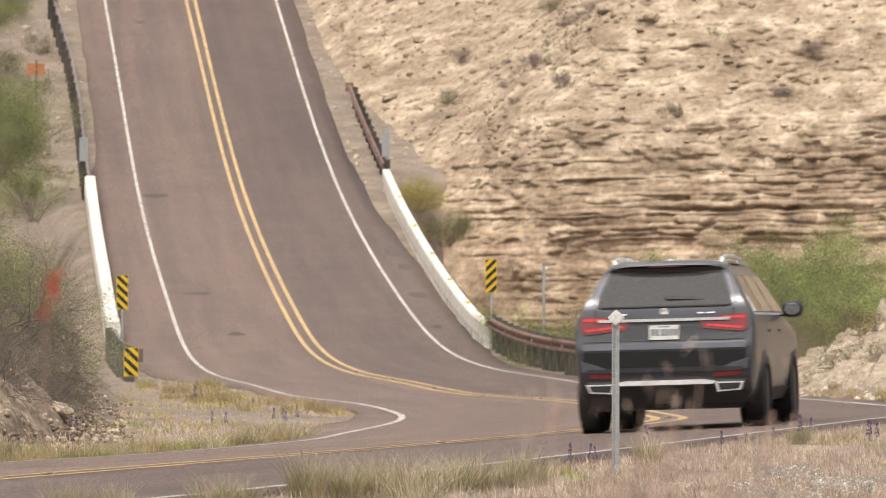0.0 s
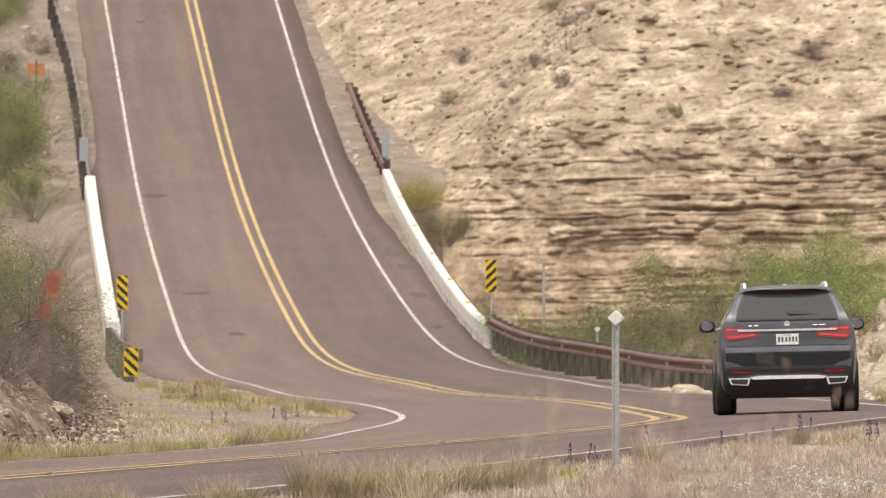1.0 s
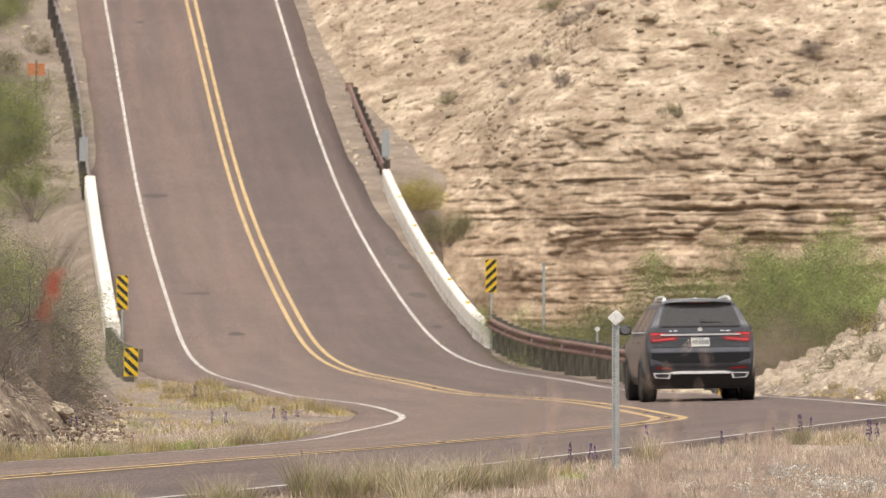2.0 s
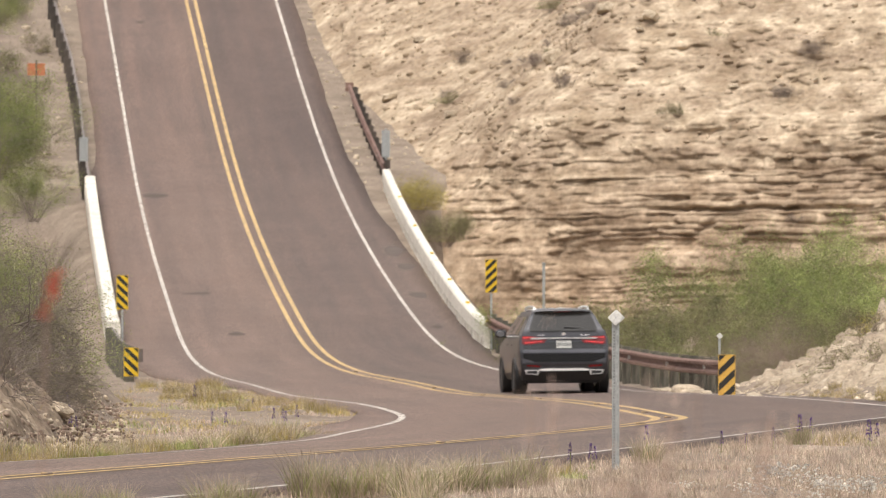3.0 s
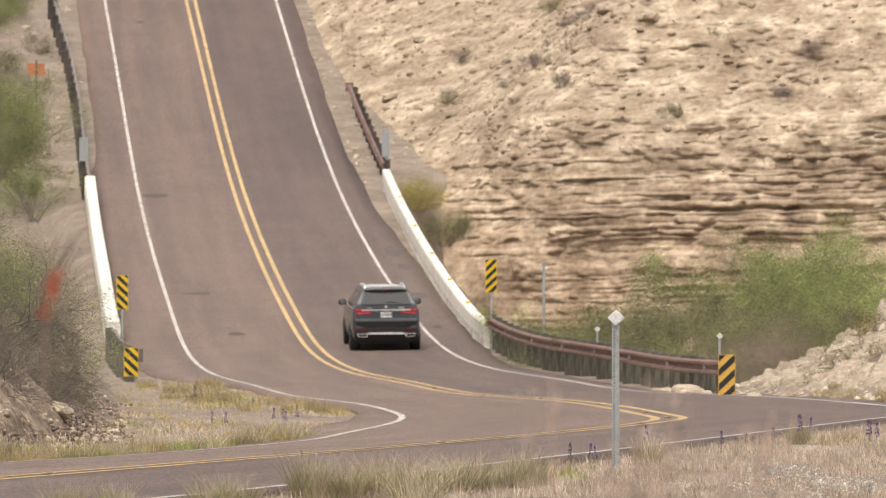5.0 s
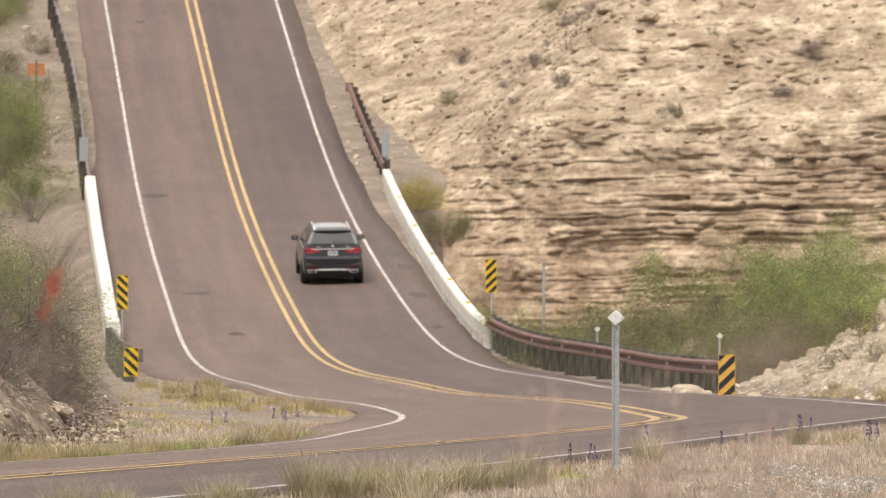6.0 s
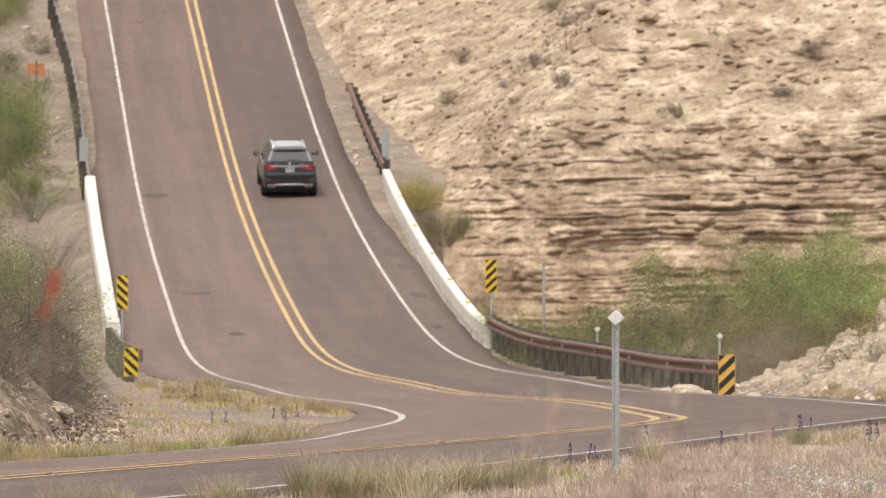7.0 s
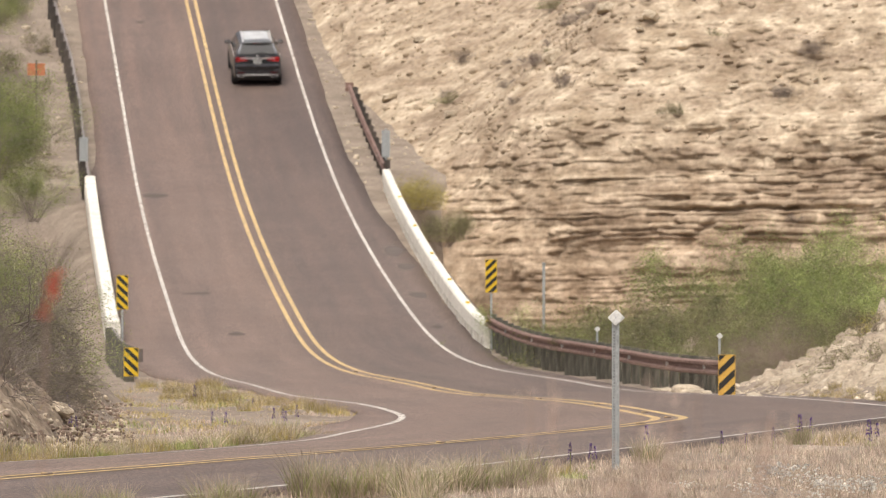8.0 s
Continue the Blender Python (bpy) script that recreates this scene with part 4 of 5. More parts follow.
def guardrail(y0, y1, off, rail_mat, label, top=0.70, ends=(True, True), spacing=1.9, tall=0.06, lift=0.0, timber=None):
    """Corrugated steel rail on timber posts that stand behind it; off(y) gives its place across the road."""
    side = 1 if off((y0 + y1) / 2) > 0 else -1
    p0 = road_point(y0, float(off(y0)))
    base = empty("guardrail", pose(*p0), label, "guardrail", "guardrails")

    def at(y, o, z):
        return road_point(y, off(y) + side * o, 0) + np.array([0, 0, 1.0]) * (np.asarray(z) + lift * (y - y0) / (y1 - y0))[..., None] - p0
    prof = [(0.0, top), (-0.085, top - 0.035), (-0.085, top - 0.085), (0.0, top - 0.125), (0.0, top - 0.185), (-0.085, top - 0.225), (-0.085, top - 0.275), (0.0, top - 0.31)]
    prof = prof + [(o + 0.012, z) for o, z in prof[::-1]]
    ys = np.arange(y0, y1 + 0.01, 0.8)
    V = np.stack([at(ys, o, z + 0 * ys) for o, z in prof], 1).reshape(-1, 3)
    n, k = len(ys), len(prof)
    F = [(i * k + j, i * k + (j + 1) % k, (i + 1) * k + (j + 1) % k, (i + 1) * k + j) for i in range(n - 1) for j in range(k)]
    F += [tuple(range(k))[::-1], tuple((n - 1) * k + j for j in range(k))]
    part_me("rail", mesh_of("rail", V, F, [rail_mat]), base)
    bm = bmesh.new()
    box(bm, -0.10, -0.10, -0.9, 0.10, 0.10, top + tall, 0.015)
    me = bpy.data.meshes.new("post")
    bm.to_mesh(me)
    bm.free()
    me.materials.append(timber or M_POST)
    bm = bmesh.new()
    box(bm, -0.035, -0.012, -0.05, 0.035, 0.012, 0.05, 0.006)
    rme = bpy.data.meshes.new("reflector")
    bm.to_mesh(rme)
    bm.free()
    rme.materials.append(M_REFLECT)
    i = 0
    for y in np.arange(y0 + 0.3, y1, spacing):
        c = at(np.float64(y), 0.13, np.float64(0.0))
        part_me("post", me, base, "", pose(*c, 0, 0, float(rng.uniform(-6, 6))))
        if i % 4 == 2:
            c = at(np.float64(y), -0.02, np.float64(top - 0.155))
            part_me("reflector", rme, base, "", pose(*c))
        i += 1
    for use, y, s in ((ends[0], y0, -1), (ends[1], y1, 1)):
        if use:
            c = at(np.float64(y), -0.02, np.float64(top - 0.16))
            bm = bmesh.new()
            cyl(bm, 0.17, 0.17, (c[0], c[1] + 0.1 * s, c[2] - 0.17), (c[0], c[1] + 0.1 * s, c[2] + 0.17), 16)
            part("end_piece", bm, rail_mat, base, "rolled steel rail end")
    return base


def object_marker(x, y, z, w, h, lower, slope, mat, label, turn=0.0, back=False, post=True, bands=4):
    """Upright panel with slanted black stripes on a steel post. lower: height of the panel's foot; slope 1: stripes fall to the left."""
    base = empty("object_marker", pose(x, y, z, 0, 0, turn), label, "road marker", "road markers")
    bm = bmesh.new()
    box(bm, -w / 2, 0, lower, w / 2, 0.012, lower + h, 0.004)
    panel = part("panel", bm, M_GALV if back else mat, base)
    if not back:
        # slanted bands clipped to the panel
        step = h / bands * 1.08
        for k in range(-1, bands + 1):
            a = lower + k * step + 0.25 * step
            poly = []
            b0, b1 = a, a + step * 0.5
            rise = w * 0.95
            xs = np.linspace(-w / 2 + 0.012, w / 2 - 0.012, 9)
            lo = [(xx, min(max(b0 + rise * ((xx * slope) / w + 0.5), lower + 0.012), lower + h - 0.012)) for xx in xs]
            hi = [(xx, min(max(b1 + rise * ((xx * slope) / w + 0.5), lower + 0.012), lower + h - 0.012)) for xx in xs]
            bm = bmesh.new()
            vl, vh = [bm.verts.new((p, -0.005, q)) for p, q in lo], [bm.verts.new((p, -0.005, q)) for p, q in hi]
            good = 0
            for i in range(8):
                if hi[i][1] - lo[i][1] > 0.004 or hi[i + 1][1] - lo[i + 1][1] > 0.004:
                    bm.faces.new((vl[i], vl[i + 1], vh[i + 1], vh[i]))
                    good += 1
            if good:
                r = bmesh.ops.extrude_face_region(bm, geom=bm.faces[:])
                bmesh.ops.translate(bm, vec=(0, 0.006, 0), verts=[v for v in r["geom"] if isinstance(v, bmesh.types.BMVert)])
                part("stripe", bm, M_SIGNBLACK, panel, "black slanted stripe")
            else:
                bm.free()
    if post:
        bm = bmesh.new()
        box(bm, -0.03, 0.014, -0.5, 0.03, 0.05, lower + h * (1.06 if back else 0.9), 0.005)
        part("post", bm, M_GALV, base, "galvanised steel post")
    return base


def delineator(x, y, z, height, size, label, width=0.055, turn=0.0):
    """Perforated steel channel post with a diamond reflector front and back."""
    base = empty("delineator_post", pose(x, y, z, 0, 0, turn), label, "marker post", "delineator posts")
    bm = bmesh.new()
    w = width / 2
    outline = [(-w, 0.006), (-w, 0.0), (w * 0.25, 0.0), (w * 0.25, -0.018), (w, -0.018), (w, -0.012), (w * 0.45, -0.012), (w * 0.45, 0.006)]
    lo, hi = ([bm.verts.new((px, py, pz)) for px, py in outline] for pz in (-0.4, height))
    for i in range(8):
        bm.faces.new((lo[i], lo[(i + 1) % 8], hi[(i + 1) % 8], hi[i]))
    bm.faces.new(lo[::-1])
    bm.faces.new(hi)
    post = part("post", bm, M_GALV, base, "perforated galvanised post")
    if width > 0.05:
        hole = None
        for k in range(int((height - 0.1) / 0.0254)):
            if hole is None:
                bm = bmesh.new()
                cyl(bm, 0.005, 0.005, (0, -0.004, 0), (0, 0.004, 0), 8)
                hole = bpy.data.meshes.new("hole")
                bm.to_mesh(hole)
                bm.free()
                hole.materials.append(M_SIGNBLACK)
            part_me("hole", hole, post, "", pose(-w * 0.42, -0.001, height - 0.12 - k * 0.0254))
    for dx, dy in ((0, -0.026), (0.012, 0.016)):
        bm = bmesh.new()
        box(bm, -size / 2, -0.004, -size / 2, size / 2, 0.004, size / 2, size * 0.07)
        d = part("reflector", bm, M_REFLECT, base, "white diamond reflector", pose(dx, dy, height, 0, 45, 0))
        if dy < 0:
            bm = bmesh.new()
            cyl(bm, 0.007, 0.006, (0, -0.008, 0), (0, 0, 0), 10)
            part("bolt", bm, M_GALV, d)
    return base


parapet(1, 5.05, 5.50, "low whitewashed concrete bridge parapet with drain openings")
parapet(-1, -5.75, -5.45, "low whitewashed concrete bridge parapet, stained", 0.92, 0.2, 237.1)
guardrail(130.8, 187, lambda y: np.interp(y, [127, 140, 165, 187], [4.35, 4.75, 4.95, 5.0]), M_RAIL, "weathered brown steel guardrail on timber posts", 0.66, (False, False), lift=0.26)
guardrail(240, 259.5, lambda y: np.interp(y, [242, 258], [5.5, 5.45]), M_RAIL, "brown steel guardrail on timber posts beside the climb", 0.78, (False, True), spacing=1.5, timber=M_POSTDARK)
guardrail(165.5, 186, lambda y: np.interp(y, [165, 186], [-5.95, -5.8]), M_RAILGREY, "dull steel guardrail before the bridge", 0.80, (True, False))
guardrail(237.5, 277, lambda y: np.interp(y, [242, 257, 266, 277], [-5.5, -5.45, -5.55, -5.95]), M_RAILGREY, "dull steel guardrail on dark timber posts", 0.80, (False, True), spacing=1.7, tall=0.10, timber=M_POSTDARK)

object_marker(1.38, 186.2, float(ground_height(1.38, 186.2)), 0.33, 0.95, 1.66, 1, M_SIGNYELLOW, "yellow and black striped marker at the bridge end")
object_marker(-9.08, 184.0, float(ground_height(-9.08, 184.0)), 0.33, 0.97, 1.91 - float(ground_height(-9.08, 184.0)), -1, M_SIGNYELLOW, "yellow and black striped marker at the bridge end")
object_marker(-7.9, 164.6, 0.1, 0.37, 0.73, 0.02, -1, M_SIGNYELLOW, "striped marker on the guardrail end", post=False, bands=3)
object_marker(5.48, 125.5, -0.06, 0.33, 0.79, 0.02, 1, M_SIGNFADED, "faded striped marker on the guardrail end", post=False, bands=3)
object_marker(-13.36, 241.5, 7.15, 0.32, 0.95, 0.5, 1, M_GALV, "bare steel back of a marker at the bridge end", back=True)
object_marker(-2.13, 242.0, 7.42, 0.30, 1.0, 0.45, 1, M_GALV, "bare steel back of a marker at the bridge end", back=True)
delineator(1.46, 55.0, -0.06, 1.262, 0.098, "galvanised marker post with white diamond reflector", 0.062, 3)
delineator(3.82, 161.0, float(ground_height(3.82, 161.0)), 1.31 - float(ground_height(3.82, 161.0)), 0.10, "thin marker post with white diamond reflector", 0.05)
delineator(5.37, 126.2, -0.05, 1.16, 0.09, "thin marker post with white diamond reflector", 0.045)


def steel_pole(x, y, top):
    z = float(ground_height(x, y))
    base = empty("steel_pole", pose(x, y, z), "tall bare grey steel post behind the guardrail", "post")
    bm = bmesh.new()
    box(bm, -0.04, -0.04, -0.3, 0.04, 0.04, top - z, 0.008)
    part("shaft", bm, M_GALV, base)
    bm = bmesh.new()
    box(bm, -0.05, -0.05, top - z - 0.02, 0.05, 0.05, top - z + 0.02, 0.008)
    part("cap", bm, M_GALV, base)


steel_pole(2.93, 189.0, 3.28)


def orange_sign(x, y, z):
    base = empty("road_sign", pose(x, y, z), "small faded orange sign panels on a thin post", "road sign")
    bm = bmesh.new()
    box(bm, -0.03, 0, -0.5, 0.03, 0.03, 3.1, 0.004)
    part("post", bm, M_POST, base)
    for x0, x1 in ((-0.34, -0.03), (0.03, 0.34)):
        bm = bmesh.new()
        box(bm, x0, -0.012, 2.5, x1, -0.002, 2.97, 0.004)
        part("panel", bm, M_ORANGE, base, "faded orange panel")


orange_sign(-15.78, 252.0, float(ground_height(-15.78, 252.0)))

# ---- plants ----
def leafy(name, a, b, tr=0.35, vary=0.45):
    # besides leaf tone, the metre-wide noise puts clump shading into the colour
    return material(name, [a, b], scale=0.9, rough=0.7, bump=0, fine=3, spec=0.2, island=vary, per_object=0.24, translucent=tr, stops=[0.40, 0.60], grain=0.35)


M_LEAF = leafy("spring_green_leaves", (0.17, 0.20, 0.075), (0.40, 0.44, 0.16), 0.35, 0.25)
M_LEAFMID = leafy("mid_green_leaves", (0.12, 0.14, 0.050), (0.32, 0.33, 0.12), 0.35, 0.25)
M_LEAFDULL = leafy("dull_olive_leaves", (0.13, 0.125, 0.065), (0.32, 0.30, 0.15))
M_LEAFYEL = leafy("yellow_green_leaves", (0.33, 0.28, 0.07), (0.44, 0.37, 0.11))
M_BRUSH = leafy("grey_brown_brush", (0.20, 0.165, 0.14), (0.30, 0.25, 0.215))
M_TWIGDARK = material("dark_bark", [(0.12, 0.095, 0.08), (0.20, 0.165, 0.14)], scale=4, rough=0.9, bump=0.3)
M_TWIGBANK = material("brown_grey_bark", [(0.15, 0.12, 0.10), (0.25, 0.205, 0.175)], scale=4, rough=0.9, bump=0.3)
M_TWIG = material("grey_bark", [(0.20, 0.165, 0.135), (0.32, 0.265, 0.22)], scale=4, rough=0.9, bump=0.3)
M_TWIGDRY = material("dry_grey_twigs", [(0.20, 0.15, 0.115), (0.30, 0.235, 0.185)], scale=2, rough=0.9, bump=0, island=0.3)
M_GRASSDRY = leafy("dry_grass", (0.46, 0.37, 0.27), (0.62, 0.52, 0.40), 0.3, 0.35)
M_GRASSPINK = leafy("dry_reddish_grass", (0.42, 0.31, 0.25), (0.54, 0.41, 0.335), 0.3, 0.3)
M_GRASSGREEN = leafy("green_grass", (0.28, 0.31, 0.105), (0.43, 0.44, 0.19), 0.35, 0.35)
M_GRASSYEL = leafy("yellow_grass", (0.36, 0.28, 0.09), (0.50, 0.40, 0.16), 0.35, 0.35)
M_PURPLE = leafy("purple_petals", (0.12, 0.075, 0.20), (0.20, 0.13, 0.30), 0.3)
M_WHITEFLOWER = leafy("white_petals", (0.62, 0.58, 0.52), (0.75, 0.72, 0.66), 0.3, 0.1)
M_REDFLOWER = leafy("red_petals", (0.50, 0.09, 0.05), (0.62, 0.15, 0.09), 0.4, 0.2)


def tubes(segs):
    """Four-sided tapered prisms for rows of (p, q, r0, r1)."""
    P = np.array([s[0] for s in segs], float)
    Q = np.array([s[1] for s in segs], float)
    r0, r1 = np.array([s[2] for s in segs]), np.array([s[3] for s in segs])
    d = Q - P
    d /= np.linalg.norm(d, axis=1, keepdims=True) + 1e-9
    a = np.cross(d, np.where(np.abs(d[:, 2:3]) > 0.9, [[1.0, 0, 0]], [[0, 0, 1.0]]))
    a /= np.linalg.norm(a, axis=1, keepdims=True)
    b = np.cross(d, a)
    V = []
    for c, r in ((P, r0), (Q, r1)):
        for u, v in ((1, 0), (0, 1), (-1, 0), (0, -1)):
            V.append(c + (a * u + b * v) * r[:, None])
    V = np.stack(V, 1).reshape(-1, 3)
    o = np.arange(len(segs))[:, None, None] * 8
    F = (o + np.array([[0, 1, 5, 4], [1, 2, 6, 5], [2, 3, 7, 6], [3, 0, 4, 7]])[None]).reshape(-1, 4)
    return V, F


def leaf_quads(C, length, width, g, droop=0.0):
    n = len(C)
    d = g.normal(size=(n, 3))
    d[:, 2] -= droop
    d /= np.linalg.norm(d, axis=1, keepdims=True)
    s = np.cross(d, g.normal(size=(n, 3)))
    s /= np.linalg.norm(s, axis=1, keepdims=True)
    L = length * g.uniform(0.6, 1.3, (n, 1))
    W = width * g.uniform(0.7, 1.2, (n, 1))
    V = np.stack([C - d * L / 2, C + s * W / 2, C + d * L / 2, C - s * W / 2], 1).reshape(-1, 3)
    return V, np.arange(4 * n).reshape(n, 4)


def grow(g, stems, height, spread, levels=4, r=0.035, wander=0.35, up=0.35):
    """Branching stems from the ground; gives segments and the fine twigs' places."""
    segs, tips = [], []
    work = []
    for k in range(stems):
        a = g.uniform(0, 2 * np.pi)
        lean = g.uniform(0.15, 1.0) * spread
        d = np.array([np.cos(a) * lean, np.sin(a) * lean, height * 0.55])
        work.append((np.array([g.normal() * 0.12, g.normal() * 0.12, -0.15]), d / np.linalg.norm(d), height * g.uniform(0.32, 0.5), r * g.uniform(0.6, 1.2), 0))
    while work:
        p, d, L, rad, lev = work.pop()
        n = 4
        for i in range(n):
            d = d + g.normal(size=3) * wander * 0.3
            d[2] += up * 0.06
            d = d / np.linalg.norm(d)
            q = p + d * L / n
            segs.append((p, q, rad * (1 - 0.12 * i), rad * (1 - 0.12 * (i + 1))))
            if lev >= levels - 2:
                tips.append(q)
            if lev < levels - 1 and i >= 1 and g.random() < 0.8:
                e = d + g.normal(size=3) * 0.65
                e[2] += up * 0.3
                work.append((q, e / np.linalg.norm(e), L * g.uniform(0.45, 0.75), rad * 0.55, lev + 1))
            p = q
        if lev < levels - 1:
            for _ in range(2):
                e = d + g.normal(size=3) * 0.5
                work.append((p, e / np.linalg.norm(e), L * g.uniform(0.5, 0.8), rad * 0.5, lev + 1))
    return segs, np.array(tips)


def shrub(name, seed, label, category, group, stems, height, spread, leaves, leaf, leaf_mat, twig_mat, levels=4, r=0.03, spray=0.12, keep=1.0, wander=0.35, up=0.35):
    g = np.random.default_rng(seed)
    segs, tips = grow(g, stems, height, spread, levels, r, wander, up)
    top = max(t[2] for t in tips)
    k = height / top
    segs = [(a * k, b * k, c, d) for a, b, c, d in segs]
    tips = tips * k
    base = empty(name, Matrix(), label, category, group)
    V, F = tubes(segs)
    part_me("trunk", fast_mesh("trunk", V, F, [twig_mat]), base)
    if leaves:
        use = tips[g.random(len(tips)) < keep]
        C = use[g.integers(0, len(use), leaves)] + g.normal(size=(leaves, 3)) * spray
        C[:, 2] = np.maximum(C[:, 2], 0.05)
        V, F = leaf_quads(C, leaf[0], leaf[1], g)
        tagged(part_me("foliage", fast_mesh("foliage", V, F, [leaf_mat]), base), kind="stuff")
    return base


def planted(ob, places, seed):
    """Puts the thing at the first place and copies of it at the others: (x, y, z or None, scale)."""
    g = np.random.default_rng(seed)
    for i, (x, y, z, s) in enumerate(places):
        if z is None:
            z = float(ground_height(x, y)) - 0.03
        m = pose(x, y, z, 0, 0, float(g.uniform(0, 360)))
        c = ob if i == 0 else copy_thing(ob, m)
        c.matrix_basis = m
        c.scale = (s * float(g.uniform(0.88, 1.12)), s * float(g.uniform(0.88, 1.12)), s * float(g.uniform(0.86, 1.14)))


# green thicket in the creek bed beyond the guardrail
thick = [shrub("shrub", 100 + i, "leafy spring-green shrub in the creek bed", "shrub", "creek thicket", 10, 5.2, 3.0, 60000, (0.060, 0.019), m, M_TWIGDRY, 4, 0.022, 0.16, 0.09) for i, m in enumerate((M_LEAF, M_LEAF, M_LEAFDULL))]
planted(thick[0], [(8.76, 178, -1.4, 1.0), (9.81, 172, -1.2, 1.0), (11.68, 180, -1.2, 1.02), (12.21, 170, -1.2, 1.0), (10.18, 190, -1.4, 1.1), (11.54, 188, -1.3, 1.08)], 1)
planted(thick[1], [(8.01, 182, -1.6, 0.85), (8.64, 164, -1.4, 0.8), (9.96, 160, -1.2, 0.85), (3.49, 186, -2.0, 0.80), (11.2, 166, -1.0, 0.85)], 2)
planted(thick[2], [(4.27, 178, -2.0, 0.80), (5.48, 182, -2.0, 0.62), (6.67, 176, -1.9, 0.66), (7.18, 160, -1.7, 0.74), (7.38, 150, -1.0, 0.5), (8.8, 152, -0.8, 0.6), (4.54, 168, -1.8, 0.70), (3.68, 172, -1.9, 0.72), (7.04, 170, -1.8, 0.8)], 3)
dense = shrub("bush", 155, "dense mid-green bush in the creek bed beside the guardrail", "shrub", "creek bushes", 12, 4.3, 1.5, 50000, (0.055, 0.02), M_LEAFMID, M_TWIG, 4, 0.02, 0.20, 0.35)
planted(dense, [(3.35, 176, -2.4, 0.95), (3.95, 179, -2.4, 0.97), (4.6, 174, -2.4, 0.93), (5.3, 178, -2.4, 0.98), (6.0, 172, -2.3, 0.95), (6.7, 176, -2.3, 1.0), (8.6, 150, -1.6, 0.7)], 16)
bare = shrub("bare_shrub", 140, "leafless grey shrub at the creek's edge", "shrub", "bare shrubs", 10, 3.4, 2.0, 0, (0.1, 0.03), M_LEAF, M_TWIGDRY, 5, 0.016)
planted(bare, [(5.17, 172, -1.6, 1.15), (6.52, 168, -1.6, 1.0), (6.93, 146, -0.9, 0.75), (7.38, 140, 0.1, 0.5), (6.5, 184, -2, 1.3), (5.05, 178, -1.8, 1.3), (5.75, 176, -1.8, 1.25), (7.45, 180, -1.8, 1.3), (6.91, 138, 0.0, 0.55), (6.73, 150, -1.2, 0.8)], 4)
# bushes by the far bridge end
small = shrub("bush", 150, "rounded yellow-green bush on stony ground", "shrub", "", 14, 1.75, 1.6, 16000, (0.055, 0.022), M_LEAFYEL, M_TWIG, 3, 0.015, 0.17)
planted(small, [(-0.98, 240, 5.85, 0.86), (8.8, 128, None, 0.42)], 5)
small2 = shrub("bush", 151, "grey-green bush on the cliff's foot", "shrub", "", 14, 1.5, 1.4, 16000, (0.05, 0.018), M_LEAFDULL, M_TWIGDRY, 3, 0.015, 0.17)
planted(small2, [(0.12, 236, 4.60, 0.90)], 6)
# bare dark branches hanging over the earth bank
branch = shrub("bare_shrub", 145, "dark leafless tangle of branches over the earth bank", "shrub", "bank branches", 9, 1.3, 2.4, 0, (0.1, 0.03), M_LEAF, M_TWIGBANK, 4, 0.016, wander=0.6, up=-0.25)
planted(branch, [(-5.35, 75, 0.35, 0.8), (-5.15, 79, 0.3, 0.75), (-5.75, 82, 0.6, 0.9)], 14)
# mesquite on the left bank
mesq = shrub("mesquite_tree", 160, "half-bare mesquite with thin grey twigs and fresh leaves", "tree", "mesquites", 9, 3.3, 2.0, 70000, (0.036, 0.011), M_LEAF, M_TWIG, 5, 0.022, 0.10, 0.5, 0.5)
planted(mesq, [(-7.1, 96, 0.3, 0.95), (-9.2, 114, 0.0, 1.0), (-8.6, 104, 0.6, 1.15)], 7)
mesq2 = shrub("mesquite_tree", 161, "dark twiggy mesquite, nearly leafless, on the earth bank", "tree", "mesquites", 10, 2.2, 2.6, 9000, (0.028, 0.009), M_LEAFDULL, M_TWIGDARK, 5, 0.026, 0.09, 0.4, 0.55, 0.05)
planted(mesq2, [(-5.54, 84, 0.55, 0.75), (-5.67, 92, 0.15, 0.8), (-5.66, 80, 0.9, 0.8), (-4.95, 79, 0.15, 0.5), (-5.45, 76, 0.35, 0.6), (-5.25, 88, 0.05, 0.6), (-6.0, 78, 0.9, 0.7)], 8)
mesq3 = shrub("mesquite_tree", 162, "olive-grey mesquite with fine twigs behind the earth bank", "tree", "mesquites", 10, 3.4, 2.0, 60000, (0.040, 0.012), M_LEAFDULL, M_TWIG, 5, 0.022, 0.12, 0.5, 0.5)
planted(mesq3, [(-9.9, 130, 0.0, 1.2), (-10.7, 142, 0.0, 1.35), (-9.3, 121, 0.0, 1.1), (-12.4, 158, 0.0, 1.5)], 15)
far = shrub("shrub", 170, "green shrub on the hillside beside the climb", "shrub", "hillside shrubs", 10, 3.2, 2.4, 26000, (0.055, 0.02), M_LEAF, M_TWIG, 4, 0.03, 0.18)
planted(far, [(-14.87, 214, 6.68, 0.85), (-16.19, 226, 7.19, 1.2), (-18.32, 262, 13.42, 0.9), (-14.4, 206, 5.93, 0.8), (-14.0, 222, 5.2, 0.7), (-15.2, 236, 7.6, 0.8)], 9)

# dry bushes and tufts on the cliff
dry = [shrub("dry_bush", 180 + i, "small dry grey-brown bush on a cliff ledge", "shrub", "cliff bushes", 16, 0.85, 0.9, 2600, (0.07, 0.02), (M_LEAFDULL, M_BRUSH, M_BRUSH)[i], M_TWIGDRY, 3, 0.008, 0.07) for i in range(3)]
g = np.random.default_rng(77)
spots = [[], [], []]
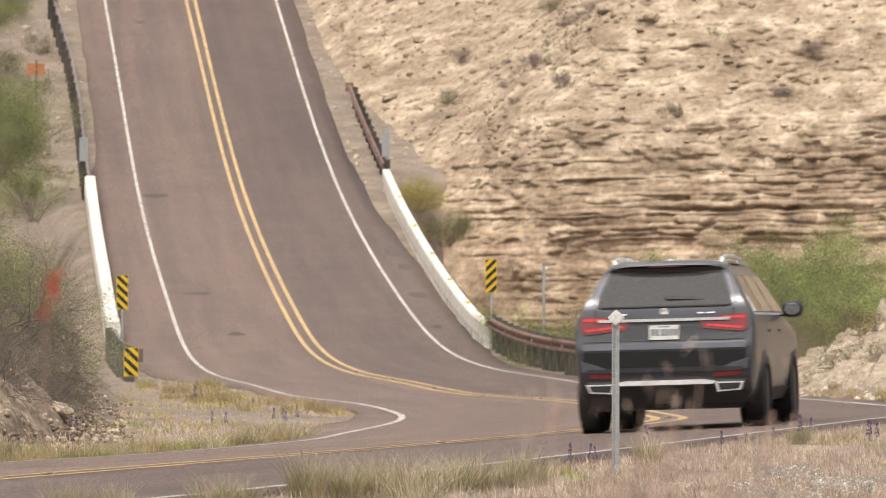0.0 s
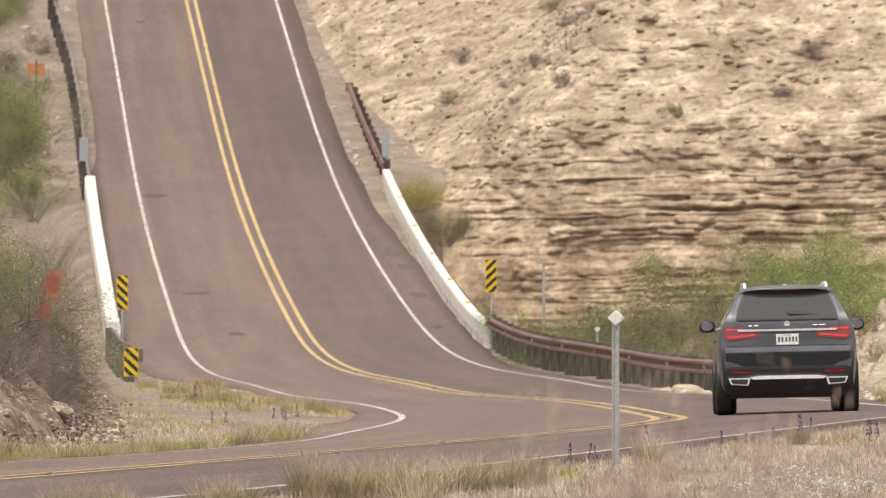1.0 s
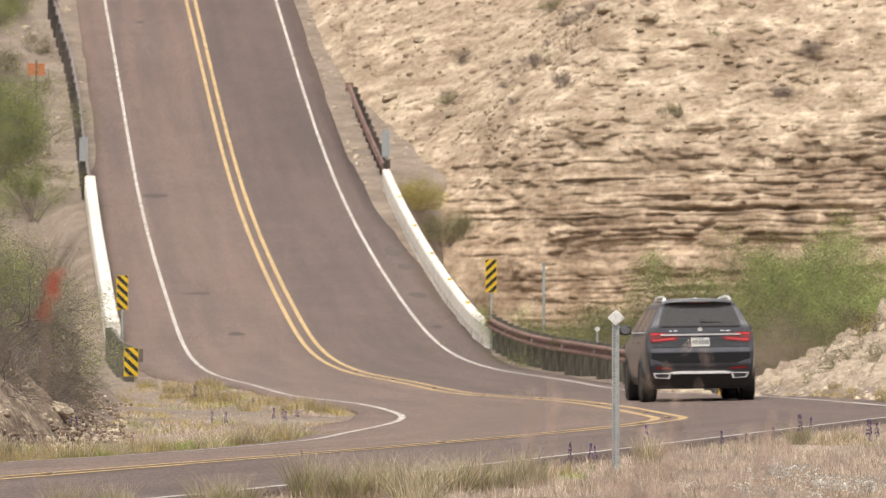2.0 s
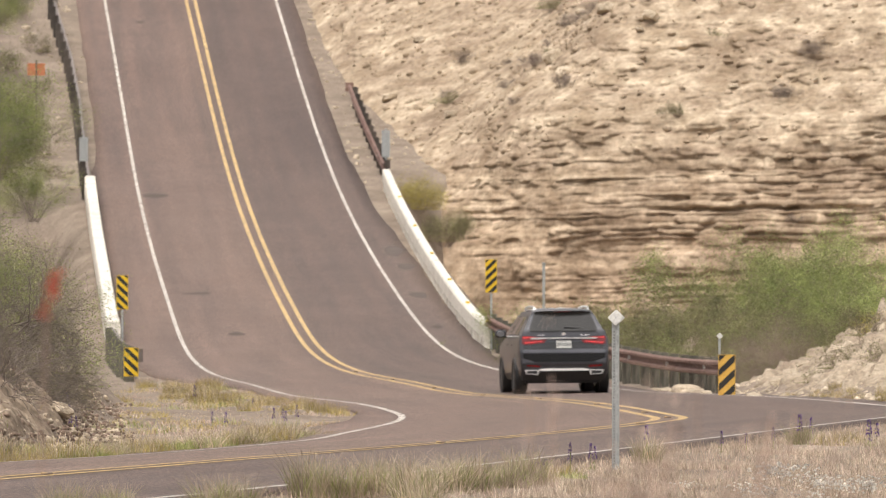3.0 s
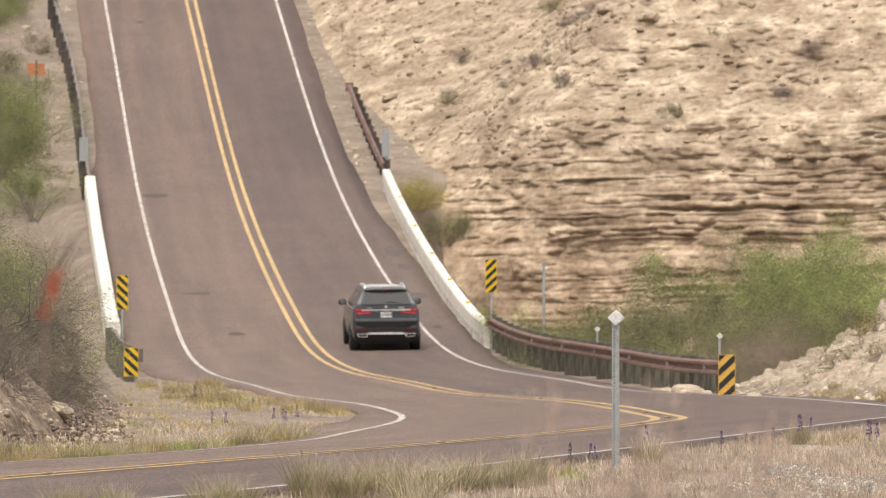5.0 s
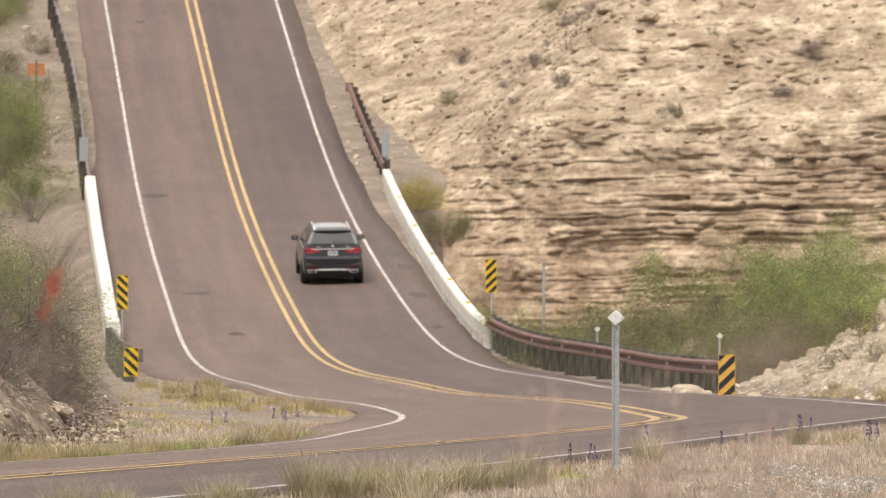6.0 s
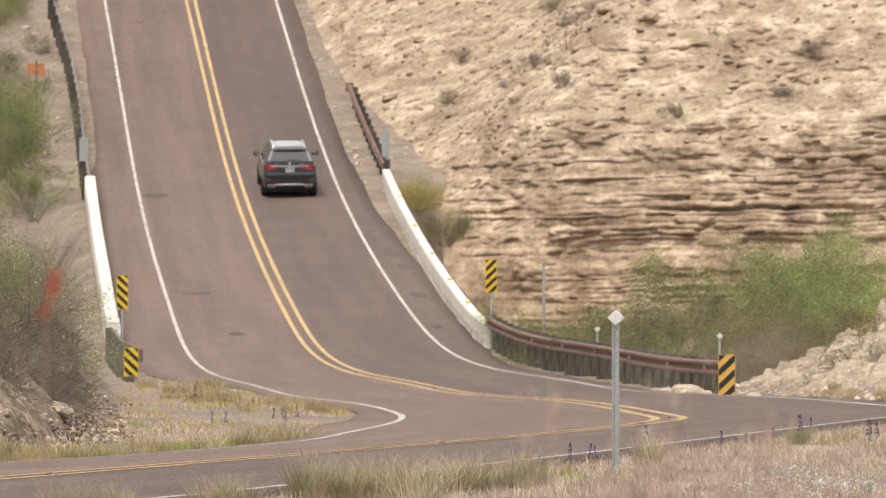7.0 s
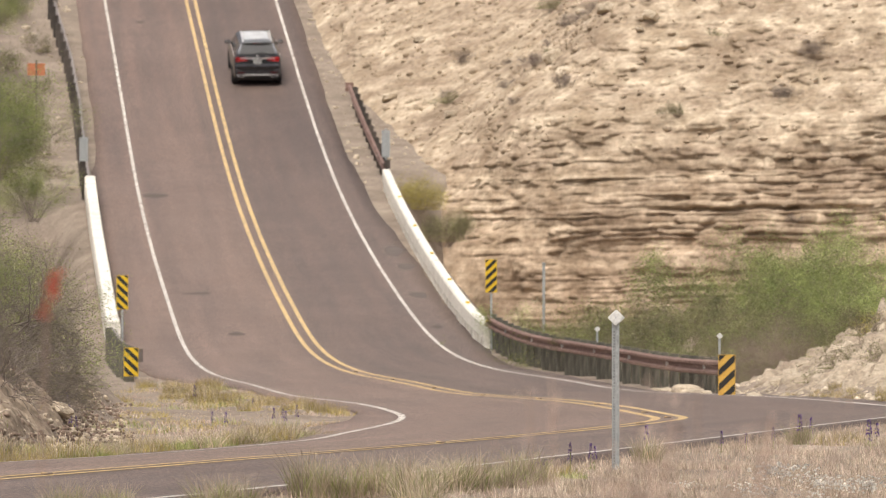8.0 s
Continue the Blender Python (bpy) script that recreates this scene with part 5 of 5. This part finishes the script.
for k in range(110):
    u = g.uniform(fl[3], fl[11])
    h = g.uniform(1, 17)
    p = cliff_point(u, h)
    if p[2] < 4.0 or (p[2] < 9 and g.random() < 0.7):
        continue
    spots[int(g.integers(0, 3))].append((float(p[0]), float(p[1]) - 0.05, float(p[2]) - 0.05, float(g.uniform(0.35, 0.85))))
for ob, pl in zip(dry, spots):
    planted(ob, pl, 10)


# ---- grasses ----
def blades(C, height, width, g, lean=0.5, seg=3):
    """Bent blades from the points C: long thin strips."""
    n = len(C)
    a = g.uniform(0, 2 * np.pi, n)
    H = height * g.uniform(0.45, 1.15, n)
    le = lean * g.uniform(0.1, 1.0, n) * H
    dx, dy = np.cos(a), np.sin(a)
    sx, sy = -dy, dx
    rows = []
    for i in range(seg + 1):
        t = i / seg
        w = width * (1 - 0.85 * t) / 2
        c = np.stack([C[:, 0] + dx * le * t ** 1.8, C[:, 1] + dy * le * t ** 1.8, C[:, 2] + H * t * (1 - 0.18 * t * lean)], -1)
        rows.append(np.stack([c - np.stack([sx, sy, 0 * sx], -1) * w, c + np.stack([sx, sy, 0 * sx], -1) * w], 1))
    V = np.stack(rows, 1).reshape(-1, 3)
    o = np.arange(n)[:, None, None] * (2 * (seg + 1))
    F = (o + np.array([[2 * i, 2 * i + 1, 2 * i + 3, 2 * i + 2] for i in range(seg)])[None]).reshape(-1, 4)
    return V, F


def tuft(name, seed, label, mats, counts, height, radius, lean=0.7, width=0.006):
    g = np.random.default_rng(seed)
    base = empty(name, Matrix(), label, "grass", "grass tufts")
    for m, n, hk in zip(mats, counts, (1.0, 1.25, 0.6)):
        r = radius * np.sqrt(g.random(n))
        a = g.uniform(0, 2 * np.pi, n)
        C = np.stack([r * np.cos(a), r * np.sin(a), 0 * r - 0.02], -1)
        V, F = blades(C, height * hk, width, g, lean)
        tagged(part_me("grass_clump", fast_mesh("grass_clump", V, F, [m]), base), kind="stuff")
    return base


def ground_points(n, x0, x1, y0, y1, g, keep=None):
    x, y = g.uniform(x0, x1, n), g.uniform(y0, y1, n)
    o, s = across(x, y)
    if keep is not None:
        ok = keep(x, y, o, s, g)
        x, y = x[ok], y[ok]
    return np.stack([x, y, ground_height(x, y) - 0.01], -1)


def clumps(n, each, spread, x0, x1, y0, y1, g, keep):
    c = ground_points(n, x0, x1, y0, y1, g, keep)
    k = g.integers(0, len(c), len(c) * each)
    q = c[k] + g.normal(size=(len(k), 3)) * [spread, spread * 1.6, 0]
    q[:, 2] = ground_height(q[:, 0], q[:, 1]) - 0.01
    o, s = across(q[:, 0], q[:, 1])
    return q[(o < pave_left(s)) | (o > pave_right(s))]


def carpet(name, label, C, height, width, mat, seed, lean=0.9):
    V, F = blades(C, height, width, np.random.default_rng(seed), lean, 2)
    return tagged(new(name, fast_mesh(name, V, F, [mat])), label, "grass", kind="stuff")


def verge(x, y, o, s, g):
    return (o > 4.0 + 0.25 * g.random(len(x))) & (fractal(x * 0.7, y * 0.5, 3, 301) > -0.75)


g = np.random.default_rng(5)
carpet("dry_grass", "thin dry pale grass on the verge", ground_points(80000, -6, 7.5, 44, 74, g, verge), 0.10, 0.0055, M_GRASSDRY, 21, 1.5)
carpet("reddish_grass", "dry reddish seeding grass on the verge", ground_points(60000, -6, 7.5, 44, 70, g, verge), 0.13, 0.0045, M_GRASSPINK, 22, 1.6)


def island(x, y, o, s, g):
    bx = np.interp(y, [60, 68, 78, 100, 134, 160], [-5.6, -4.6, -4.2, -5.4, -7.0, -8.9])
    return (o < pave_left(s) - 0.1) & (x > bx - 2.5) & (fractal(x * 0.5, y * 0.25, 3, 311) + 0.9 * g.random(len(x)) > 0.25)


carpet("island_grass", "short sparse dry grass inside the bend", ground_points(36000, -13, 1.5, 62, 168, g, island), 0.09, 0.010, M_GRASSDRY, 23)
carpet("island_weeds", "low greenish weeds inside the bend", clumps(160, 40, 0.16, -10, 1.5, 62, 165, g, island), 0.16, 0.012, M_GRASSGREEN, 24)
carpet("island_tussocks", "yellow dry tussocks inside the bend", clumps(420, 45, 0.17, -10, 1.5, 66, 168, g, island), 0.15, 0.012, M_GRASSYEL, 25, 1.5)
carpet("island_straw", "pale dry straw inside the bend", clumps(420, 45, 0.22, -10, 1.5, 66, 168, g, island), 0.13, 0.010, M_GRASSPINK, 26, 1.5)
carpet("verge_straw", "pale dry straw clumps on the verge", clumps(700, 45, 0.10, -5, 6.5, 44, 64, g, verge), 0.14, 0.005, M_GRASSDRY, 27, 1.5)

green = tuft("grass_tuft", 31, "tall green-based grass tuft with dry tips", (M_GRASSGREEN, M_GRASSDRY, M_GRASSDRY), (190, 280, 110), 0.30, 0.15, 1.0, 0.006)
planted(green, [(-1.67, 47.5, None, 1.1), (-1.51, 47.8, None, 1.1), (-1.01, 49.5, None, 1.15), (-0.79, 49.5, None, 1.2), (-0.58, 49.8, None, 1.1),
                (-0.21, 49.2, None, 1.2), (0.03, 50.5, None, 1.25), (0.2, 51, None, 1.15), (-0.37, 50.6, None, 1.1), (0.66, 52, None, 1.15), (0.54, 51.5, None, 1.0),
                (1.81, 57.5, None, 0.9), (3.37, 61.5, None, 0.9), (-2.37, 47, None, 0.8), (-2.66, 46, None, 0.9), (-0.14, 48, None, 0.9)], 31)
yel = tuft("grass_tuft", 32, "yellow dry grass tuft on the roadside", (M_GRASSYEL, M_GRASSDRY, M_GRASSGREEN), (200, 90, 60), 0.22, 0.20)
planted(yel, [(3.64, 62, None, 1.0), (3.92, 63, None, 0.9), (0.81, 53, None, 0.8), (1.01, 54, None, 0.7)]
        + [(-5.81, 138, None, 1.4), (-4.92, 140, None, 1.3), (-4.46, 141, None, 1.2), (-2.26, 116, None, 1.2), (-2.71, 118, None, 1.1), (-1.79, 112, None, 0.9), (-6.69, 134, None, 1.3)]
        + [(-4.39, 67, None, 0.8), (-4.13, 67.5, None, 0.7), (-4.47, 66, None, 0.9), (-3.47, 72, None, 0.6), (-2.05, 80, None, 0.7), (-2.36, 79, None, 0.6), (-1.81, 82, None, 0.6)], 32)
weed = tuft("green_weed", 33, "low bright green weeds at the road's edge", (M_GRASSGREEN, M_GRASSGREEN, M_GRASSYEL), (220, 120, 40), 0.14, 0.22, 1.0, 0.010)
planted(weed, [(-3.86, 69, None, 1.1), (-3.68, 70, None, 1.0), (-3.33, 73, None, 1.0), (-2.94, 77, None, 0.9), (-2.77, 78, None, 0.8), (-3.99, 68, None, 0.9), (1.05, 53.5, None, 0.7)], 33)


g = np.random.default_rng(34)
tops = [(*[float(c) for c in road_point(g.uniform(112, 158), g.uniform(-6.2, -4.5))[:2]], None, float(g.uniform(0.9, 1.5))) for k in range(26)]
for x, y, z, s in tops:
    c = copy_thing(yel, pose(x, y, float(ground_height(x, y)) - 0.02, 0, 0, float(g.uniform(0, 360))))
    c.scale = (s, s, s)
edge = [(*[float(c) for c in road_point(g.uniform(60, 84), g.uniform(-5.0, -4.2))[:2]], None, float(g.uniform(0.7, 1.5))) for k in range(110)]
for ob, start in ((yel, 0), (weed, 1), (green, 2)):
    for x, y, z, s in edge[start::3]:
        c = copy_thing(ob, pose(x, y, float(ground_height(x, y)) - 0.02, 0, 0, float(g.uniform(0, 360))))
        c.scale = (s, s, s * (0.6 if ob is green else 1))


def lupine(seed):
    g = np.random.default_rng(seed)
    base = empty("lupine", Matrix(), "purple lupine flower spike with green stem", "flower", "lupines")
    V, F = tubes([((0, 0, -0.03), (0.005, 0, 0.34), 0.004, 0.003)])
    part_me("stem", fast_mesh("stem", V, F, [M_GRASSGREEN]), base)
    z = g.uniform(0.17, 0.36, 90)
    r = 0.028 * (1 - (z - 0.17) / 0.28)
    a = g.uniform(0, 6.28, 90)
    V, F = leaf_quads(np.stack([r * np.cos(a), r * np.sin(a), z], -1), 0.022, 0.014, g)
    part_me("flower_spike", fast_mesh("flower_spike", V, F, [M_PURPLE]), base)
    C = g.normal(size=(30, 3)) * [0.05, 0.05, 0.03] + [0, 0, 0.06]
    V, F = leaf_quads(C, 0.05, 0.012, g)
    tagged(part_me("leaf_rosette", fast_mesh("leaf_rosette", V, F, [M_GRASSGREEN]), base), kind="stuff")
    return base


planted(lupine(41), [(1.06, 54.2, None, 0.75), (1.25, 55, None, 0.68), (1.29, 55.2, None, 0.56), (1.81, 57.8, None, 0.83), (3.09, 60.8, None, 0.75), (3.37, 61.4, None, 0.98), (3.5, 61.8, None, 0.79),
                     (4.03, 61.5, None, 0.90), (4.0, 60.8, None, 0.68), (4.14, 62, None, 0.75), (2.55, 59.5, None, 0.60), (2.8, 60, None, 0.60), (0.79, 53.4, None, 0.52),
                     (-4.89, 128, None, 1.05), (-3.34, 100, None, 0.98), (-3.55, 100, None, 0.83), (-2.47, 102, None, 0.98), (-2.49, 101, None, 0.83), (-2.27, 101, None, 0.98), (-2.63, 101, None, 0.90), (-3.45, 118, None, 0.83),
                     (-4.97, 86, None, 0.98), (-4.76, 80, None, 0.90), (-4.63, 82, None, 0.83), (-4.64, 81, None, 0.75)], 41)


def white_flowers():
    g = np.random.default_rng(43)
    base = empty("white_flower", Matrix(), "low plant with small white flower heads", "flower", "white flowers")
    C = g.normal(size=(26, 3)) * [0.10, 0.14, 0.03] + [0, 0, 0.14]
    V, F = tubes([((c[0] * 0.3, c[1] * 0.3, -0.02), tuple(c), 0.002, 0.0015) for c in C])
    part_me("stem", fast_mesh("stem", V, F, [M_GRASSDRY]), base)
    D = np.repeat(C, 7, 0) + g.normal(size=(len(C) * 7, 3)) * [0.008, 0.008, 0.003]
    V, F = leaf_quads(D, 0.024, 0.020, g)
    tagged(part_me("bloom", fast_mesh("bloom", V, F, [M_WHITEFLOWER]), base), kind="stuff")
    return base


g = np.random.default_rng(9)
planted(white_flowers(), [(float(a), float(b), None, float(s)) for a, b, s in zip(g.normal(2.99, 0.30, 14), g.normal(52.0, 0.9, 14), g.uniform(0.7, 1.1, 14))]
        + [(2.47, 51, None, 0.7), (1.97, 52, None, 0.6), (3.5, 54, None, 0.7), (0.48, 48, None, 0.5)], 43)


def tall_stalk(seed, head_mat):
    """Tall dry seeding stalks close to the tripod."""
    g = np.random.default_rng(seed)
    base = empty("seed_grass", Matrix(), "tall dry reddish seeding grass near the camera", "grass", "near grasses")
    segs, heads = [], []
    for k in range(7):
        p = np.array([g.normal() * 0.05, g.normal() * 0.05, -0.03])
        d = np.array([g.normal() * 0.12, g.normal() * 0.12, 1.0])
        L = g.uniform(0.8, 1.25)
        for i in range(5):
            d = d + g.normal(size=3) * 0.06
            q = p + d / np.linalg.norm(d) * L / 5
            segs.append((p, q, 0.0022, 0.0018))
            p = q
            if i >= 2:
                heads.append(p - d * 0.06 + g.normal(size=(9, 3)) * [0.018, 0.018, 0.07])
    V, F = tubes(segs)
    part_me("stem", fast_mesh("stem", V, F, [head_mat]), base)
    V, F = leaf_quads(np.concatenate(heads), 0.035, 0.004, g, -1.0)
    part_me("seed_head", fast_mesh("seed_head", V, F, [head_mat]), base)
    return base


g = np.random.default_rng(12)
pl = []
for k in range(64):
    y = g.uniform(9.5, 15)
    bearing = g.choice([g.normal(0.036, 0.010), g.normal(0.036, 0.012), g.normal(0.045, 0.010), g.uniform(-0.022, 0.068)])
    pl.append((bearing * y, y, None, g.uniform(1.08, 1.27)))
planted(tall_stalk(51, M_GRASSPINK), pl, 51)


def red_bloom(x, y, top):
    z = float(ground_height(x, y))
    g = np.random.default_rng(61)
    base = empty("red_flower", pose(x, y, z), "tall thin stem with a red blossom near the camera", "flower")
    h = top - z
    V, F = tubes([((0, 0, -0.05), (-0.03, 0, h * 0.5), 0.004, 0.003), ((-0.03, 0, h * 0.5), (0, 0, h), 0.003, 0.002)])
    part_me("stem", fast_mesh("stem", V, F, [M_GRASSPINK]), base)
    t = g.random(50)
    C = np.stack([0.03 * (t - 0.4) + g.normal(size=50) * 0.006, g.normal(size=50) * 0.006, h - 0.075 + 0.085 * t], -1)
    V, F = leaf_quads(C, 0.022, 0.008, g)
    part_me("blossom", fast_mesh("blossom", V, F, [M_REDFLOWER]), base)


red_bloom(-0.73, 12.0, 1.12)


# ---- loose rocks ----
def rock_mesh(seed, squash=0.6):
    g = np.random.default_rng(seed)
    bm = bmesh.new()
    bmesh.ops.create_icosphere(bm, subdivisions=3, radius=1)
    for v in bm.verts:
        d = v.co.copy()
        f = 1 + 0.35 * noise.noise(d * 1.1 + Vector((seed, 0, 0))) + 0.22 * noise.noise(d * 2.6 + Vector((0, seed, 0))) + 0.08 * noise.noise(d * 7)
        v.co = Vector((d.x * f, d.y * f * 0.8, max(-0.55, min(0.6, d.z * f)) * squash))
    me = bpy.data.meshes.new("rock")
    bm.to_mesh(me)
    bm.free()
    me.materials.append(M_ROCK)
    return me


rocks = [rock_mesh(i + 1, 0.55 + 0.1 * i) for i in range(5)]


def put_rock(x, y, r, z=None, label="pale limestone rock lying on the ground"):
    ob = new("rock", rocks[int(rng.integers(0, 5))])
    z = float(ground_height(x, y)) if z is None else z
    ob.matrix_basis = pose(x, y, z + 0.15 * r, float(rng.uniform(-20, 20)), float(rng.uniform(-20, 20)), float(rng.uniform(0, 360)))
    ob.scale = (r, r, r)
    return tagged(ob, label, "rock", "loose rocks")


for x, y, r in ((4.72, 140, 0.20), (4.91, 139, 0.15), (5.06, 136, 0.32), (5.21, 135, 0.22), (4.91, 134, 0.12), (4.64, 142, 0.12), (5.90, 122, 0.28), (5.69, 121, 0.18), (6.06, 121, 0.16), (6.32, 120, 0.14), (5.58, 122, 0.2), (6.58, 119, 0.12), (5.31, 131, 0.15), (8.75, 125, 0.42)):
    put_rock(x, y, r)
for k in range(36):
    y = rng.uniform(112, 136)
    x = float(road_x(y)) + rng.uniform(4.9, 8.6)
    put_rock(float(x), float(y), float(rng.uniform(0.05, 0.15)))
for k in range(24):
    y = rng.uniform(68, 118)
    bx = np.interp(y, [68, 78, 100, 134], [-4.6, -4.2, -5.4, -7.0])
    put_rock(float(bx - rng.uniform(-0.3, 2.2)), float(y), float(rng.uniform(0.03, 0.08)))
for x, y, r in ((-4.64, 78, 0.20), (-4.87, 79, 0.12), (-4.55, 80, 0.1), (-3.97, 84, 0.06), (-4.18, 83, 0.08), (-4.98, 76, 0.1)):
    put_rock(x, y, r)
for k in range(70):
    u, h = rng.uniform(fl[2], fl[11]), rng.uniform(0.5, 16)
    p = cliff_point(u, h)
    if p[2] > 7.5 or u < fl[5]:
        put_rock(float(p[0]), float(p[1]) - 0.1, float(rng.uniform(0.12, 0.38) * (1 if rng.random() < 0.9 else 1.6)), float(p[2]), "broken limestone block on the cliff slope")


def scree(name, label, P, r, seed, mat):
    """Many small angular stones, joined."""
    g = np.random.default_rng(seed)
    t = (1 + 5 ** 0.5) / 2
    B = np.array([(-1, t, 0), (1, t, 0), (-1, -t, 0), (1, -t, 0), (0, -1, t), (0, 1, t), (0, -1, -t), (0, 1, -t), (t, 0, -1), (t, 0, 1), (-t, 0, -1), (-t, 0, 1)]) / 1.9
    FB = np.array([(0, 11, 5), (0, 5, 1), (0, 1, 7), (0, 7, 10), (0, 10, 11), (1, 5, 9), (5, 11, 4), (11, 10, 2), (10, 7, 6), (7, 1, 8), (3, 9, 4), (3, 4, 2), (3, 2, 6), (3, 6, 8), (3, 8, 9), (4, 9, 5), (2, 4, 11), (6, 2, 10), (8, 6, 7), (9, 8, 1)])
    n = len(P)
    R = r[0] * (r[1] / r[0]) ** (g.random((n, 1, 1)) ** 1.6)
    a = g.uniform(0, 6.28, n)
    V = B[None] * g.uniform(0.6, 1.3, (n, 12, 1)) * g.uniform(0.55, 1.2, (n, 1, 3)) * [1, 1, 0.75] * R
    c, s = np.cos(a)[:, None], np.sin(a)[:, None]
    V = np.stack([V[..., 0] * c - V[..., 1] * s, V[..., 0] * s + V[..., 1] * c, V[..., 2]], -1) + P[:, None]
    F = (np.arange(n)[:, None, None] * 12 + FB[None]).reshape(-1, 3)
    return tagged(new(name, fast_mesh(name, V.reshape(-1, 3), F, [mat])), label, "stones", kind="stuff")


def left_bank(x, y, o, s, g):
    bx = np.interp(y, [60, 68, 78, 100, 134, 160], [-5.6, -4.6, -4.2, -5.4, -7.0, -8.9])
    return (x < bx + 0.6 * g.random(len(x)) ** 2) & (o < pave_left(s) - 0.2)


g = np.random.default_rng(90)
scree("bank_stones", "loose pale stones on the earth bank", ground_points(18000, -8.5, -3.5, 59, 125, g, left_bank) + [0, 0, 0.04], (0.012, 0.065), 91, M_ROCK)
scree("bank_clods", "loose brown stones and clods on the earth bank", ground_points(30000, -8.5, -3.5, 59, 125, g, left_bank) + [0, 0, 0.04], (0.012, 0.065), 97, M_CLOD)
scree("roadside_stones", "loose pale stones on the rocky bank", ground_points(3800, 5.4, 11, 110, 150, g, lambda x, y, o, s, g: o > 4.5 + 0.3 * g.random(len(x))), (0.03, 0.11), 92, M_ROCK)
scree("island_gravel", "pale gravel scattered inside the bend", ground_points(3000, -10, 1.5, 66, 165, g, island), (0.012, 0.05), 93, M_ROCK)
scree("shoulder_gravel", "gravel along the climbing road", ground_points(3500, -24, -1, 240, 300, g, lambda x, y, o, s, g: (o < pave_left(s) - 0.1) | ((o > pave_right(s) + 0.05) & (o < 7.5))), (0.03, 0.22), 94, M_ROCK)
u, h = g.uniform(fl[1], fl[11], 9000), g.uniform(0.3, 19, 9000)
P = cliff_point(u, h)
P = P[(P[:, 2] > 8.2 + g.normal(size=9000) * 0.8) | (u < fl[5])]
scree("cliff_rubble", "broken limestone rubble on the cliff slope", P, (0.04, 0.20), 95, M_CLIFF)
hill = shrub("dry_bush", 190, "low dry bush on the hillside beside the climb", "shrub", "hillside bushes", 14, 0.9, 1.1, 1500, (0.07, 0.02), M_LEAFDULL, M_TWIGDRY, 3, 0.01, 0.09)
planted(hill, [(-16.04, 248, None, 1.2), (-17.01, 256, None, 1.4), (-16.27, 262, None, 0.9), (-15.57, 244, None, 1.0), (-14.77, 243, None, 0.8), (-17.0, 270, None, 1.1), (-18.1, 276, None, 1.3), (-5.59, 287, None, 0.9), (-5.11, 281, None, 0.8)], 95)
g = np.random.default_rng(96)
for k in range(34):
    y = float(g.uniform(241, 300))
    x = float(road_x(y)) - float(g.uniform(7.6, 13.5))
    s = float(g.uniform(0.5, 1.3))
    c = copy_thing(hill, pose(x, y, float(ground_height(x, y)) - 0.03, 0, 0, float(g.uniform(0, 360))))
    c.scale = (s, s, s)
# dry bushes and grass on the rocky bank
for x, y, s in ((8.4, 127, 0.75), (7.72, 124, 0.6), (8.16, 121, 0.7), (7.81, 131, 0.55), (8.63, 133, 1.0), (7.19, 126, 0.4)):
    c = copy_thing(hill, pose(x, y, float(ground_height(x, y)), 0, 0, float(g.uniform(0, 360))))
    c.scale = (s, s, s)
for k in range(18):
    y = float(g.uniform(109, 123))
    x = float(road_point(y, float(g.uniform(4.6, 5.4)))[0])
    s = float(g.uniform(0.5, 0.9))
    c = copy_thing(yel, pose(x, y, float(ground_height(x, y)) - 0.02, 0, 0, float(g.uniform(0, 360))))
    c.scale = (s, s, s)

# ---- what moves ----
def car_pose(t):
    """The rear of the car goes along the right lane; both axles stand on the road."""
    y = 69.2 + 21.75 * t + 0.31 * t * t
    yaw = radians(float(YAW(t)))
    tail = Vector(road_point(y, float(LANE(t))))
    fwd = Vector((math.sin(yaw), math.cos(yaw), 0))

    def on_road(q):
        o, st = across(q.x, q.y)
        return float(road_z(st) + o * road_bank(st))
    rear, front = tail + fwd * 0.95, tail + fwd * 4.05
    rear.z, front.z = on_road(rear), on_road(front)
    fwd = (front - rear).normalized()
    side = Vector((fwd.y, -fwd.x, 0)).normalized()
    side.z = 0.6 * (on_road(rear + side) - on_road(rear))      # the body leans outwards in the bend
    up = side.normalized().cross(fwd).normalized()
    side = fwd.cross(up)
    m = Matrix((side, fwd, up)).transposed().to_4x4()
    m.translation = rear - fwd * 0.95
    return m


LANE = spline(np.array([-1, 0, 0.5, 1, 1.5, 3, 3.5, 4, 4.5, 6, 6.5, 7, 7.5, 8, 9.0]), np.array([3.0, 1.93, 1.43, 1.76, 1.95, 1.90, 1.91, 1.95, 2.03, 1.87, 1.86, 1.83, 1.84, 1.94, 2.0]))
YAW = spline(np.array([-1, 0, 0.5, 1, 1.5, 2.3, 3, 4.5, 6, 8, 9.0]), np.array([15, 8.4, 4.6, 1.6, -1.0, -3.5, -4.3, -4.1, -4.0, -4.6, -5]))


def motions():
    walk(CAR, [(k / 5, car_pose(k / 5)) for k in range(41)])
    for wheel, place in WHEELS:
        # the turn in one thirtieth of a second, less the 72 degrees by which the five spokes repeat
        rows, turn = [], 0.0
        for k in range(241):
            rows.append((k / 30, place @ pose(0, 0, 0, -turn, 0, 0)))
            v = 21.9 + 0.62 * k / 30
            turn += math.degrees(v / 30 / 0.385) - 72.0
        walk(wheel, rows)


motions()
